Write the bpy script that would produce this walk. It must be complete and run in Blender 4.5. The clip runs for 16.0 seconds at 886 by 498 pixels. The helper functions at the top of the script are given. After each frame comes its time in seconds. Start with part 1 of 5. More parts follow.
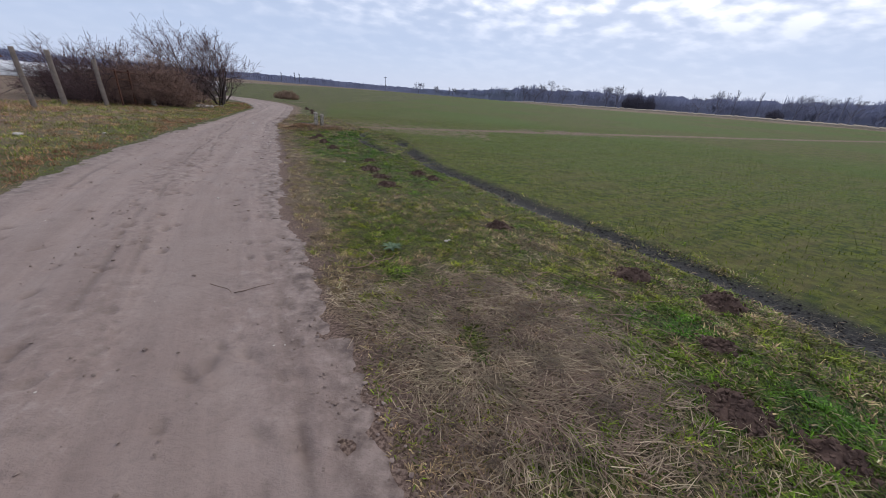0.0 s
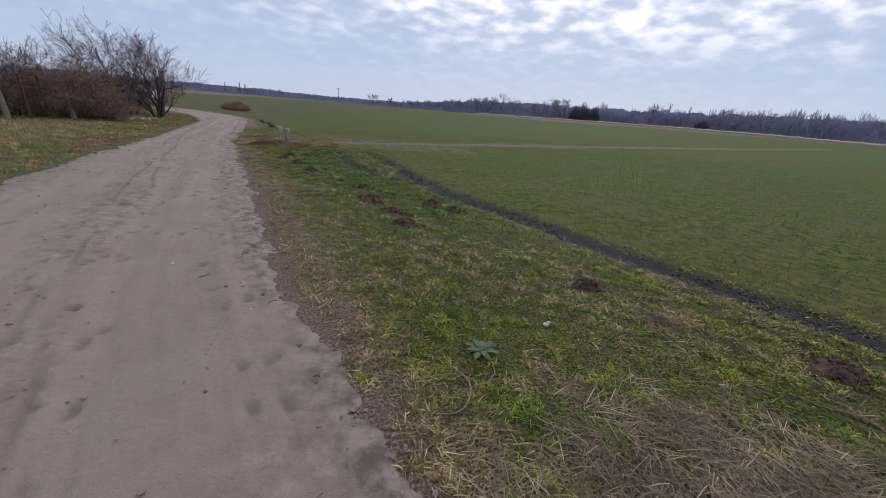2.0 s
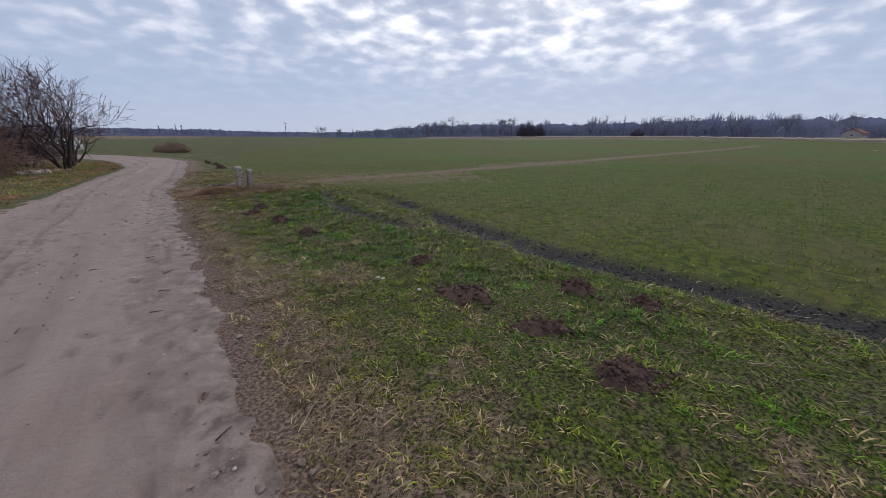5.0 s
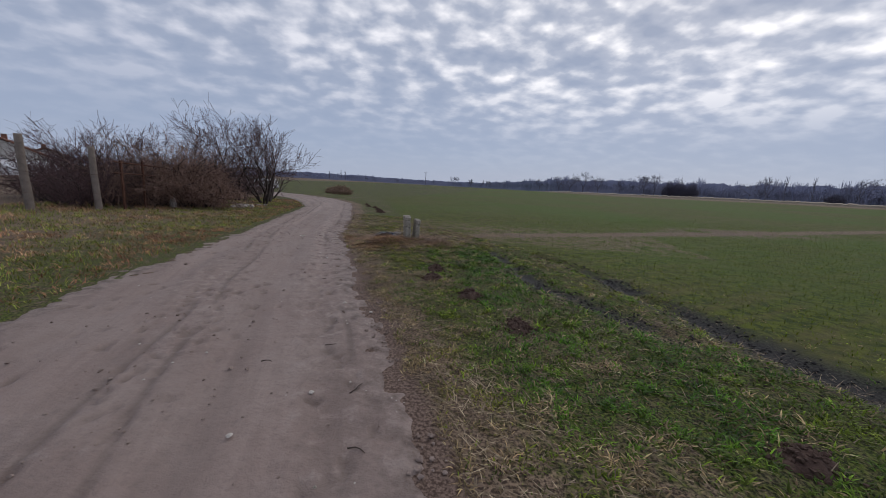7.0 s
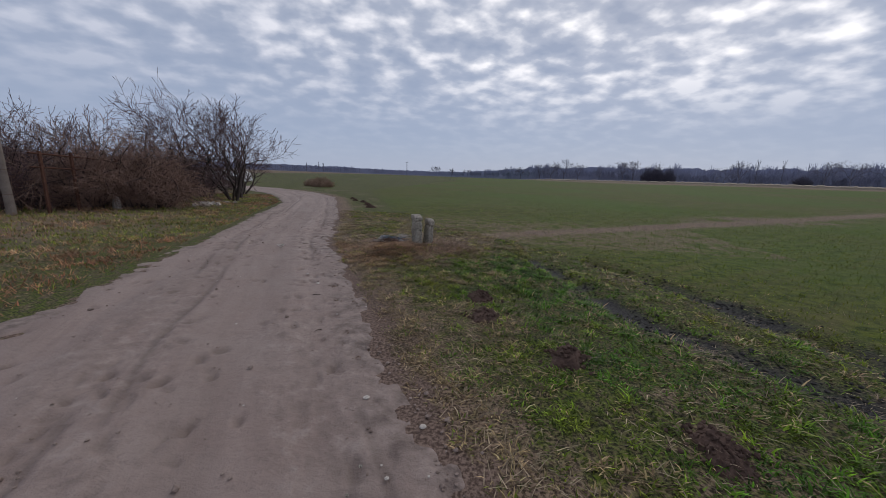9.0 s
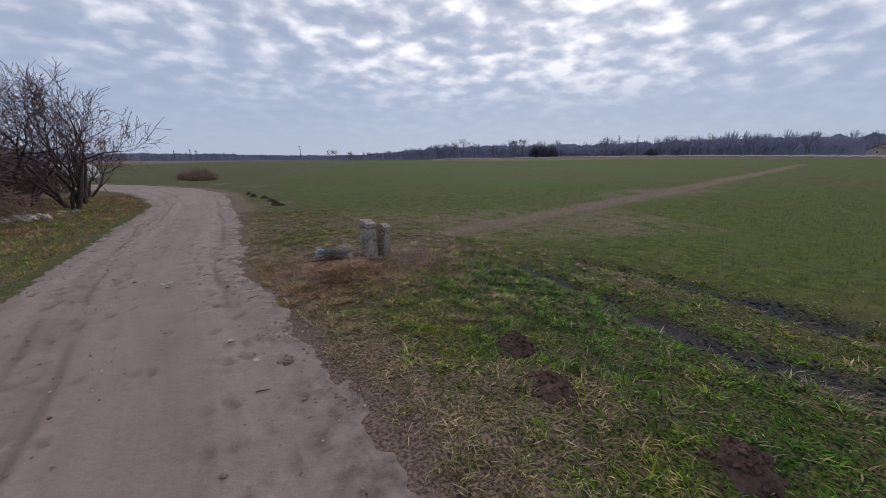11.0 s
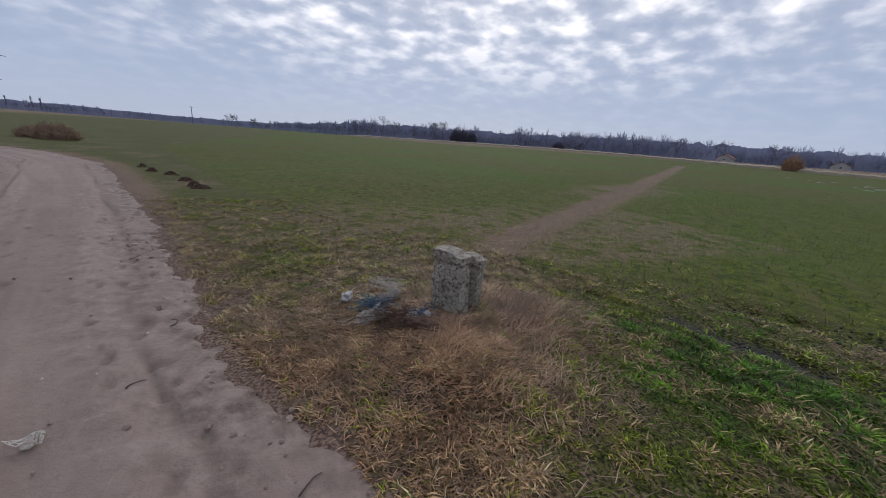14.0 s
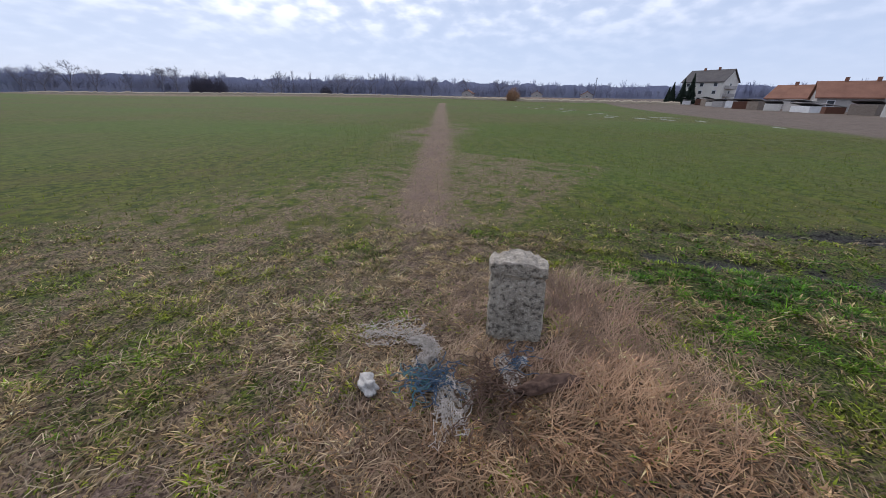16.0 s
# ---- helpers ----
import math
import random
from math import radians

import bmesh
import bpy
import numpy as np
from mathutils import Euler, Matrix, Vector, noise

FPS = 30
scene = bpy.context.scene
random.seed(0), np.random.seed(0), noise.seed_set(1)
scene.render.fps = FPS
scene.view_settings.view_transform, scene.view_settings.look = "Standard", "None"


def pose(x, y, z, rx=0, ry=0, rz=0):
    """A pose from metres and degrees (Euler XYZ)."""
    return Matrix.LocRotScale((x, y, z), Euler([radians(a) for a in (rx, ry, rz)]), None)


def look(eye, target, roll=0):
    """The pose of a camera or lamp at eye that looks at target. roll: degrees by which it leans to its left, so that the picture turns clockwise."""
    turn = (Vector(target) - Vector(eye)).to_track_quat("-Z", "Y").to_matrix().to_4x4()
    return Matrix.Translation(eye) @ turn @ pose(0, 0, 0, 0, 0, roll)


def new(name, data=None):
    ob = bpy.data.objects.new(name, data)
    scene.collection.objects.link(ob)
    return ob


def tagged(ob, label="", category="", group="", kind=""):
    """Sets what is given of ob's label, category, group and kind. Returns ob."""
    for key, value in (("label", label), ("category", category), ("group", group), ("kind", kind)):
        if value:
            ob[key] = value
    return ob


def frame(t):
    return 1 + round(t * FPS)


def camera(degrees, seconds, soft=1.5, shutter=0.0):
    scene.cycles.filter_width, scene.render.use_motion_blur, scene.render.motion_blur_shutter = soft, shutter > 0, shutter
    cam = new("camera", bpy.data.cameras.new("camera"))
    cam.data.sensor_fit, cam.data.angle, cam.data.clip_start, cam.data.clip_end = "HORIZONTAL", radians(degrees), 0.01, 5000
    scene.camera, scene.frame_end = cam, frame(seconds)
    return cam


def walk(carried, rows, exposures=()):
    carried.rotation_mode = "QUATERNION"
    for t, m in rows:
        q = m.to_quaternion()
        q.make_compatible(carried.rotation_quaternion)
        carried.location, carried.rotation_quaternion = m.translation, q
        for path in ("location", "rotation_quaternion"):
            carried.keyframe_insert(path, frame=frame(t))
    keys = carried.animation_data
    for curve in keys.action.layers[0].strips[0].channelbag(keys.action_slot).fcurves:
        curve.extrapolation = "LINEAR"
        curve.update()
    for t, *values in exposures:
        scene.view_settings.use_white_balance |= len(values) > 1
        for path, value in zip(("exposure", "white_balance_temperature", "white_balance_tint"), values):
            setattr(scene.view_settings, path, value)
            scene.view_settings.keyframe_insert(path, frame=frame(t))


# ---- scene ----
cam = camera(102.4, 16.0, 0.9)
PATH = [
    (0, (1.487, -0.227, 1.757), (1.352, 1.605, 0.965), 4.7),
    (0.5, (1.152, 0.29, 1.734), (0.849, 2.151, 1.068), 3.4),
    (1, (0.778, 0.592, 1.687), (0.639, 2.463, 0.995), 2.0),
    (1.5, (0.54, 0.999, 1.679), (0.86, 2.781, 0.831), -0.9),
    (2, (0.126, 1.432, 1.684), (0.212, 3.295, 0.961), 4.8),
    (2.5, (-0.284, 1.879, 1.67), (-0.167, 3.722, 0.903), 2.7),
    (3, (-0.559, 2.497, 1.682), (-0.4, 4.379, 1.024), 4.9),
    (5.3, (-1.932, 5.35, 1.432), (-1.63, 7.245, 0.866), 0.2),
    (5.5, (-2.089, 5.558, 1.449), (-1.875, 7.483, 0.951), 2.4),
    (6, (-2.492, 5.975, 1.443), (-2.612, 7.897, 0.903), 1.2),
    (6.5, (-2.81, 6.499, 1.474), (-3.083, 8.432, 1.037), 0.1),
    (7, (-3.166, 6.926, 1.47), (-3.52, 8.863, 1.119), 3.2),
    (7.5, (-3.469, 7.383, 1.461), (-3.835, 9.301, 1.031), 1.1),
    (8, (-3.77, 7.867, 1.455), (-4.213, 9.76, 0.986), 3.8),
    (8.5, (-4.07, 8.244, 1.446), (-4.337, 10.165, 0.955), 3.1),
    (9, (-4.309, 8.779, 1.435), (-4.561, 10.722, 1.034), 2.1),
    (9.5, (-4.614, 9.233, 1.418), (-4.877, 11.165, 0.976), 3.8),
    (10, (-4.915, 9.674, 1.476), (-4.933, 11.624, 1.032), 1.3),
    (12.3, (-5.977, 11.252, 1.569), (-5.641, 13.148, 1.03), -0.0),
    (12.5, (-6.11, 11.494, 1.56), (-5.786, 13.404, 1.062), -0.2),
    (13, (-6.393, 12.02, 1.553), (-5.976, 13.913, 1.058), 1.3),
    (13.5, (-6.699, 12.491, 1.529), (-6.039, 14.279, 0.923), 1.2),
    (14, (-6.969, 13.061, 1.538), (-6.254, 14.84, 0.966), 4.5),
    (14.5, (-7.215, 13.576, 1.52), (-6.262, 15.203, 0.85), 2.9),
    (15, (-7.391, 14.161, 1.466), (-6.303, 15.675, 0.743), 2.9),
    (15.5, (-7.603, 14.629, 1.474), (-6.387, 16.013, 0.694), 3.4),
    (16, (-7.631, 15.078, 1.513), (-6.116, 16.126, 0.736), 0.9),
]
EXPOSURES = [(t, e, 6750, 12.5) for t, e in ((0, 0.5), (0.5, 0.28), (1, 0.12), (1.5, 0.55), (2, 0.34), (2.5, 0.38), (3, 0.3), (5.5, 0.16), (7, -0.1), (9.5, -0.1), (10, 0.0), (12.5, 0.08), (14.5, 0.1), (16, 0.62))]
walk(cam, [(t, look(eye, target, roll)) for t, eye, target, roll in PATH], EXPOSURES)

# ---- world and light ----
SUN_AZ, SUN_EL = radians(24), radians(38)      # azimuth from +y towards +x


def link(nt, a, b):
    nt.links.new(a, b)


def nd(nt, kind, **vals):
    n = nt.nodes.new(kind)
    for k, v in vals.items():
        n.inputs[k].default_value = v
    return n


def math_node(nt, op, a, b=None, clamp=False):
    n = nt.nodes.new("ShaderNodeMath")
    n.operation, n.use_clamp = op, clamp
    for k, v in ((0, a), (1, b)):
        if v is None:
            continue
        if isinstance(v, (int, float)):
            n.inputs[k].default_value = v
        else:
            link(nt, v, n.inputs[k])
    return n.outputs[0]


def mix_col(nt, fac, a, b, blend="MIX"):
    n = nt.nodes.new("ShaderNodeMix")
    n.data_type, n.blend_type = "RGBA", blend
    for sock, v in ((n.inputs[0], fac), (n.inputs[6], a), (n.inputs[7], b)):
        if isinstance(v, (int, float)):
            sock.default_value = v
        elif isinstance(v, tuple):
            sock.default_value = (*v, 1) if len(v) == 3 else v
        else:
            link(nt, v, sock)
    return n.outputs[2]


def ramp(nt, fac, stops):
    n = nt.nodes.new("ShaderNodeValToRGB")
    while len(n.color_ramp.elements) < len(stops):
        n.color_ramp.elements.new(0.5)
    for e, (p, c) in zip(n.color_ramp.elements, stops):
        e.position = p
        e.color = (c, c, c, 1) if isinstance(c, (int, float)) else (*c, 1)
    link(nt, fac, n.inputs[0])
    return n.outputs[0]


def noise_tex(nt, vec, scale, detail=4, rough=0.55, dist=0.0):
    n = nd(nt, "ShaderNodeTexNoise", Scale=scale, Detail=detail, Roughness=rough, Distortion=dist)
    if vec is not None:
        link(nt, vec, n.inputs["Vector"])
    return n.outputs[0]


def build_world():
    w = bpy.data.worlds.new("overcast_sky")
    scene.world = w
    w.use_nodes = True
    nt = w.node_tree
    nt.nodes.clear()
    out = nt.nodes.new("ShaderNodeOutputWorld")
    bg = nt.nodes.new("ShaderNodeBackground")
    sky = nt.nodes.new("ShaderNodeTexSky")
    sky.sky_type, sky.sun_disc = "NISHITA", False
    sky.sun_elevation, sky.sun_rotation = SUN_EL, SUN_AZ
    co = nt.nodes.new("ShaderNodeTexCoord").outputs["Generated"]
    sep = nt.nodes.new("ShaderNodeSeparateXYZ")
    link(nt, co, sep.inputs[0])
    z = math_node(nt, "MAXIMUM", sep.outputs[2], 0.0)
    den = math_node(nt, "ADD", z, 0.25)
    comb = nt.nodes.new("ShaderNodeCombineXYZ")
    link(nt, math_node(nt, "DIVIDE", sep.outputs[0], den), comb.inputs[0])
    link(nt, math_node(nt, "DIVIDE", sep.outputs[1], den), comb.inputs[1])
    turn = nt.nodes.new("ShaderNodeMapping")
    turn.inputs["Rotation"].default_value = (0, 0, radians(-25))
    turn.inputs["Scale"].default_value = (1.0, 1.05, 1.0)
    link(nt, comb.outputs[0], turn.inputs[0])
    big = noise_tex(nt, turn.outputs[0], 1.1, 3, 0.5)
    cells = noise_tex(nt, turn.outputs[0], 7.0, 4, 0.44, 0.05)
    cloud = math_node(nt, "ADD", math_node(nt, "MULTIPLY", big, 0.36), math_node(nt, "MULTIPLY", cells, 0.64))
    lit = ramp(nt, cloud, [(0.36, (0.0, 0.0, 0.0)), (0.46, (0.14, 0.14, 0.14)), (0.53, (0.48, 0.48, 0.48)), (0.61, (1, 1, 1))])
    # the cloud sheet is brightest towards the hidden sun and thickens to an even veil at the horizon
    sunv = Vector((math.sin(SUN_AZ) * math.cos(SUN_EL), math.cos(SUN_AZ) * math.cos(SUN_EL), math.sin(SUN_EL)))
    dot = nt.nodes.new("ShaderNodeVectorMath")
    dot.operation = "DOT_PRODUCT"
    link(nt, co, dot.inputs[0])
    dot.inputs[1].default_value = sunv
    near = ramp(nt, dot.outputs["Value"], [(0.35, 0.0), (0.75, 0.35), (1.0, 1.0)])
    high = ramp(nt, z, [(0.0, 0.0), (0.12, 0.08), (0.28, 0.75), (0.5, 1.0)])
    veil = ramp(nt, z, [(0.0, (0.40, 0.485, 0.66)), (0.10, (0.35, 0.44, 0.625)), (0.35, (0.33, 0.405, 0.56)), (1.0, (0.40, 0.46, 0.58))])
    dark = mix_col(nt, 0.10, veil, mix_col(nt, 1.0, sky.outputs[0], (0.08, 0.08, 0.08), "MULTIPLY"))
    peak = mix_col(nt, near, (0.74, 0.79, 0.92), (1.6, 1.6, 1.6))
    amount = math_node(nt, "MULTIPLY", lit, high)
    link(nt, mix_col(nt, amount, dark, peak), bg.inputs[0])
    bg.inputs[1].default_value = 1.0
    link(nt, bg.outputs[0], out.inputs[0])
    sun = bpy.data.lights.new("sun", "SUN")
    sun.energy, sun.angle, sun.color = 0.6, radians(25), (1.0, 0.96, 0.9)
    ob = new("sun", sun)
    ob.matrix_world = look(sunv * 50, (0, 0, 0))


build_world()


# ---- numeric helpers ----
RNG = np.random.default_rng(7)


def smooth(a, b, x):
    t = np.clip((x - a) / (b - a), 0, 1)
    return t * t * (3 - 2 * t)


def lattice(ix, iy, seed):
    n = (ix.astype(np.int64) * 374761393 + iy.astype(np.int64) * 668265263 + seed * 1442695041) & 0xFFFFFFFF
    n = ((n ^ (n >> 13)) * 1274126177) & 0xFFFFFFFF
    return ((n ^ (n >> 16)) & 0xFFFF) / 65535.0


def vnoise(x, y, seed=0):
    ix, iy = np.floor(x), np.floor(y)
    fx, fy = x - ix, y - iy
    fx, fy = fx * fx * (3 - 2 * fx), fy * fy * (3 - 2 * fy)
    a, b = lattice(ix, iy, seed), lattice(ix + 1, iy, seed)
    c, d = lattice(ix, iy + 1, seed), lattice(ix + 1, iy + 1, seed)
    return (a + (b - a) * fx) * (1 - fy) + (c + (d - c) * fx) * fy


def fbm(x, y, scale, octaves=4, seed=0):
    total, amp, norm = 0.0, 1.0, 0.0
    for k in range(octaves):
        total = total + amp * vnoise(x * scale + 17.3 * k, y * scale - 9.1 * k, seed + k)
        norm += amp
        amp, scale = amp * 0.5, scale * 2.03
    return total / norm


def poly_dist(x, y, pts):
    best = np.full(np.shape(x), 1e9)
    for (ax, ay), (bx, by) in zip(pts, pts[1:]):
        dx, dy = bx - ax, by - ay
        t = np.clip(((x - ax) * dx + (y - ay) * dy) / (dx * dx + dy * dy), 0, 1)
        best = np.minimum(best, np.hypot(x - ax - t * dx, y - ay - t * dy))
    return best


# ---- the plan ----
ROAD_R = [(-14, 11.0), (0.9, 1.35), (2.7, 0.1), (5.2, -1.6), (7.5, -2.8), (10, -4.2), (11.4, -5.1), (12.9, -5.9), (15.1, -7.2), (16.2, -7.75),
          (18, -8.45), (20.5, -9.5), (24.8, -11.5), (28.7, -13.3), (32.5, -16.5), (36, -21.5), (39, -29), (43, -44), (50, -75)]
ROAD_L = [(-14, 5.3), (4, -5.22), (7.7, -7.15), (10.2, -8.22), (12.2, -9.07), (16, -10.52), (20, -12.2), (24, -13.85), (27, -16.0), (30, -18.6), (33, -23), (35.5, -30), (39, -44), (46, -75)]
FURROW = [(8.2, -1.5), (5.4, 2.6), (4.0, 4.6), (2.8, 6.1), (1.4, 8.0), (0.4, 9.3), (-0.4, 10.8), (-1.1, 12.6), (-1.7, 14.2), (-2.4, 15.3)]
FURROW_B = [(-1.3, 10.9), (-2.0, 11.8), (-2.55, 12.5), (-2.9, 13.5), (-3.15, 14.3), (-3.5, 15.2)]
STRIP = [(-5.2, 16.6), (-3.7, 18.2), (-1.1, 20.0), (3.0, 22.8), (8.5, 26.5), (24, 37.6), (85, 80.2)]
STUMP = (-5.72, 15.8)
# molehills: place, size along and across, height
MOLES = [(1.92, 4.9, 0.45, 0.35, 0.10), (3.42, 3.67, 0.55, 0.42, 0.11), (4.15, 3.2, 0.55, 0.45, 0.14), (3.35, 1.7, 0.62, 0.42, 0.09), (3.75, 1.45, 0.4, 0.35, 0.08), (3.65, 2.42, 0.4, 0.3, 0.06),
         (-1.0, 8.1, 0.5, 0.75, 0.10), (-0.55, 7.4, 0.32, 0.62, 0.07), (0.15, 8.1, 0.5, 0.4, 0.12), (0.55, 7.65, 0.4, 0.32, 0.08), (-0.25, 6.75, 0.5, 0.4, 0.08), (-1.33, 9.15, 0.42, 0.36, 0.08),
         (-3.62, 11.55, 0.42, 0.36, 0.12), (-2.97, 10.68, 0.5, 0.34, 0.08), (-4.37, 12.9, 0.5, 0.36, 0.10), (-4.3, 12.35, 0.42, 0.4, 0.09)]
YR, XRv = [p[0] for p in ROAD_R], [p[1] for p in ROAD_R]
YL, XLv = [p[0] for p in ROAD_L], [p[1] for p in ROAD_L]


def road_edges(y):
    return np.interp(y, YL, XLv), np.interp(y, YR, XRv)


def road_right(x, y):
    """Metres to the right of the road's right edge (minus: on it or past it)."""
    return (x - np.interp(y, YR, XRv)) * 0.87


def road_left(x, y):
    """Metres to the left of the road's left edge."""
    return (np.interp(y, YL, XLv) - x) * 0.87


def height(x, y):
    x, y = np.asarray(x, float), np.asarray(y, float)
    dr, dl = road_right(x, y), road_left(x, y)
    off = np.maximum(dr, dl)
    verge = smooth(0.0, 0.6, off)
    r = np.hypot(x + 4, y - 8)
    calm = 1 - smooth(25, 60, r)
    z = 0.05 * (fbm(x, y, 0.7, 3, 3) - 0.5) * verge * calm + 0.03 * (fbm(x, y, 4.5, 3, 5) - 0.5) * verge * calm
    z = z + 0.012 * (fbm(x, y, 1.6, 4, 9) - 0.5) * (1 - verge)
    xl, xr = road_edges(y)
    u = (x - xl) / np.maximum(xr - xl, 0.1)
    inside = smooth(0, 0.05, u) * smooth(0, 0.05, 1 - u)
    for c in (0.22, 0.40, 0.63, 0.82):
        z = z - 0.018 * np.exp(-((u - c + 0.03 * (fbm(y * 0.0 + 1, y, 0.3, 2, 21) - 0.5)) / 0.045) ** 2) * inside * calm
    z = z - 0.075 * np.exp(-(poly_dist(x, y, FURROW) / 0.20) ** 2) - 0.05 * np.exp(-(poly_dist(x, y, FURROW_B) / 0.18) ** 2)
    z = z + 0.09 * np.exp(-(np.hypot(x - STUMP[0], y - STUMP[1]) / 0.8) ** 2)
    z = z + 0.13 * np.exp(-(np.hypot(x + 6.05, y - 14.95) / 0.45) ** 2)
    z = z + 0.10 * smooth(0.8, 4.0, dl) * calm
    return z + 1.0 * smooth(50, 230, r) + 2.4 * smooth(100, 300, r) * smooth(2, 45, np.degrees(np.arctan2(x + 4, y - 8)))


def zat(x, y):
    return float(height(np.array([x]), np.array([y]))[0])


def field_side(x, y):
    """Past the furrow, on the crop."""
    edge = np.interp(y, [p[1] for p in FURROW] + [19, 23, 40], [p[0] for p in FURROW] + [-6.0, -8.5, -15.5])
    return x - edge


def zones(x, y):
    """Masks 0 to 1 over the ground: bare soil, wet dark soil, dead straw, crop, plough."""
    dr, dl = road_right(x, y), road_left(x, y)
    n1, n2 = fbm(x, y, 0.9, 4, 31), fbm(x, y, 3.1, 3, 37)
    wet = np.exp(-(poly_dist(x, y, FURROW) / (0.22 + 0.18 * n1)) ** 4) + np.exp(-(poly_dist(x, y, FURROW_B) / (0.08 + 0.22 * n1)) ** 4)
    broken = smooth(0.36, 0.52, 0.6 * fbm(x, y, 0.55, 3, 39) + 0.4 * n2 + 0.10 * smooth(10.5, 8.5, y))
    wet = np.clip(wet, 0, 1) * smooth(0.2, 0.42, n2 + 0.15) * np.maximum(broken, smooth(11.5, 9.0, y))
    crop = smooth(0.0, 0.7, field_side(x, y) + 0.8 * (n1 - 0.5)) * smooth(0.4, 1.6, dr)
    soil = smooth(0.30, 0.0, np.maximum(dr, dl) + 0.8 * (n1 - 0.5)) * smooth(-1.2, 0.2, np.maximum(dr, dl))
    dry = np.exp(-(np.maximum(dr, 0) / (0.40 + 0.5 * n1)) ** 2) * (dr > -0.5)
    dry = np.maximum(dry, 0.95 * np.exp(-(np.hypot(x - 1.8, y - 2.0) / 1.4) ** 4) * smooth(0.2, 0.5, n2 + 0.08))
    dry = np.maximum(dry, np.exp(-(np.hypot((x - STUMP[0]) * 0.8, y - STUMP[1] + 0.3) / 1.35) ** 4))
    dry = np.maximum(dry, 0.72 * np.exp(-(np.hypot((x + 6.2) / 2.3, (y - 16.0) / 2.1)) ** 4) * smooth(0.25, 0.6, n2 + 0.15))
    dry = np.maximum(dry, 0.95 * np.exp(-(np.hypot((x + 6.95) / 1.35, (y - 15.5) / 1.25)) ** 4) * smooth(0.22, 0.5, n2 + 0.1))
    for px, py, pr in ((-3.25, 9.5, 0.36), (0.1, 6.1, 0.26), (-4.6, 13.6, 0.35)):
        dry = np.maximum(dry, 0.8 * np.exp(-(np.hypot(x - px, y - py) / pr) ** 2) * smooth(0.2, 0.55, n2))
    dry = np.maximum(dry, 0.55 * smooth(16.2, 17.2, y) * smooth(24, 20, y) * smooth(0.3, 0.62, n2 + 0.12) * (x < 2) * smooth(0.2, 0.8, dr))
    strip = np.exp(-(poly_dist(x, y, STRIP) / (0.22 + 0.55 * n1 + 0.006 * np.hypot(x, y))) ** 2)
    patch = 1.1 * np.exp(-(((x - 8.0) / 6.0) ** 2 + ((y - 26.3 - 0.45 * (x - 8.0)) / 2.3) ** 2) * 0.9)
    dry = np.maximum(dry, np.maximum(strip, 0.7 * patch * smooth(0.32, 0.62, 0.5 * n1 + 0.5 * n2 + 0.06)))
    dry = np.maximum(dry, 0.5 * smooth(0.48, 0.72, n1) * (1 - crop))
    az = np.degrees(np.arctan2(x + 4.3, y - 8.8))
    rr = np.hypot(x + 4.3, y - 8.8)
    dry = np.maximum(dry, 0.9 * smooth(165, 185, rr + 10 * (n1 - 0.5)) * smooth(4, 9, az) * (rr < 420))
    dry = np.maximum(dry, np.where(dl > 0, 0.35 + 0.5 * smooth(0.5, 4.5, dl) + 0.3 * (n1 - 0.5), 0))
    soil = soil * np.where(dl > -0.2, 0.3, 1.0)
    soil = np.maximum(soil, 0.6 * np.clip(patch, 0, 1) * smooth(0.36, 0.64, 0.5 * n1 + 0.5 * n2 + 0.05))
    soil = np.maximum(soil, 0.6 * strip * smooth(0.35, 0.6, n2 + 0.04))
    plough = smooth(-0.8, 0.8, 7 + (x - 18) * 0.33 - y + 1.5 * (n1 - 0.5)) * smooth(12, 16, x)
    crop = crop * (1 - plough)
    return np.clip(soil, 0, 1), wet, np.clip(dry, 0, 1), np.clip(crop, 0, 1), plough


# ---- materials ----
def material(name, rough=0.9):
    m = bpy.data.materials.new(name)
    m.use_nodes = True
    nt = m.node_tree
    b = nt.nodes["Principled BSDF"]
    b.inputs["Roughness"].default_value = rough
    b.inputs["Specular IOR Level"].default_value = 0.25
    return m, nt, b


def bump(nt, b, h, strength=0.4, dist=0.02):
    n = nd(nt, "ShaderNodeBump", Strength=strength, Distance=dist)
    link(nt, h, n.inputs["Height"])
    link(nt, n.outputs[0], b.inputs["Normal"])


def place(nt):
    return nt.nodes.new("ShaderNodeTexCoord").outputs["Object"]


def attr(nt, name, out="Fac"):
    n = nt.nodes.new("ShaderNodeAttribute")
    n.attribute_name = name
    return n.outputs[out]


def mottled(name, a, b_, scale=4.0, fine=60.0, rough=0.9, relief=0.5, dist=0.01, metal=0.0, third=None):
    """Two colours mixed by coarse and fine noise, with relief."""
    m, nt, b = material(name, rough)
    co = place(nt)
    n1, n2 = noise_tex(nt, co, scale, 5, 0.6), noise_tex(nt, co, fine, 4, 0.6)
    f = math_node(nt, "ADD", math_node(nt, "MULTIPLY", n1, 0.6), math_node(nt, "MULTIPLY", n2, 0.4))
    c = mix_col(nt, ramp(nt, f, [(0.35, 0.0), (0.65, 1.0)]), a, b_)
    if third:
        c = mix_col(nt, ramp(nt, noise_tex(nt, co, scale * 2.7, 6, 0.7), [(0.56, 0.0), (0.68, 0.85)]), c, third)
    link(nt, c, b.inputs["Base Color"])
    b.inputs["Metallic"].default_value = metal
    bump(nt, b, f, relief, dist)
    return m


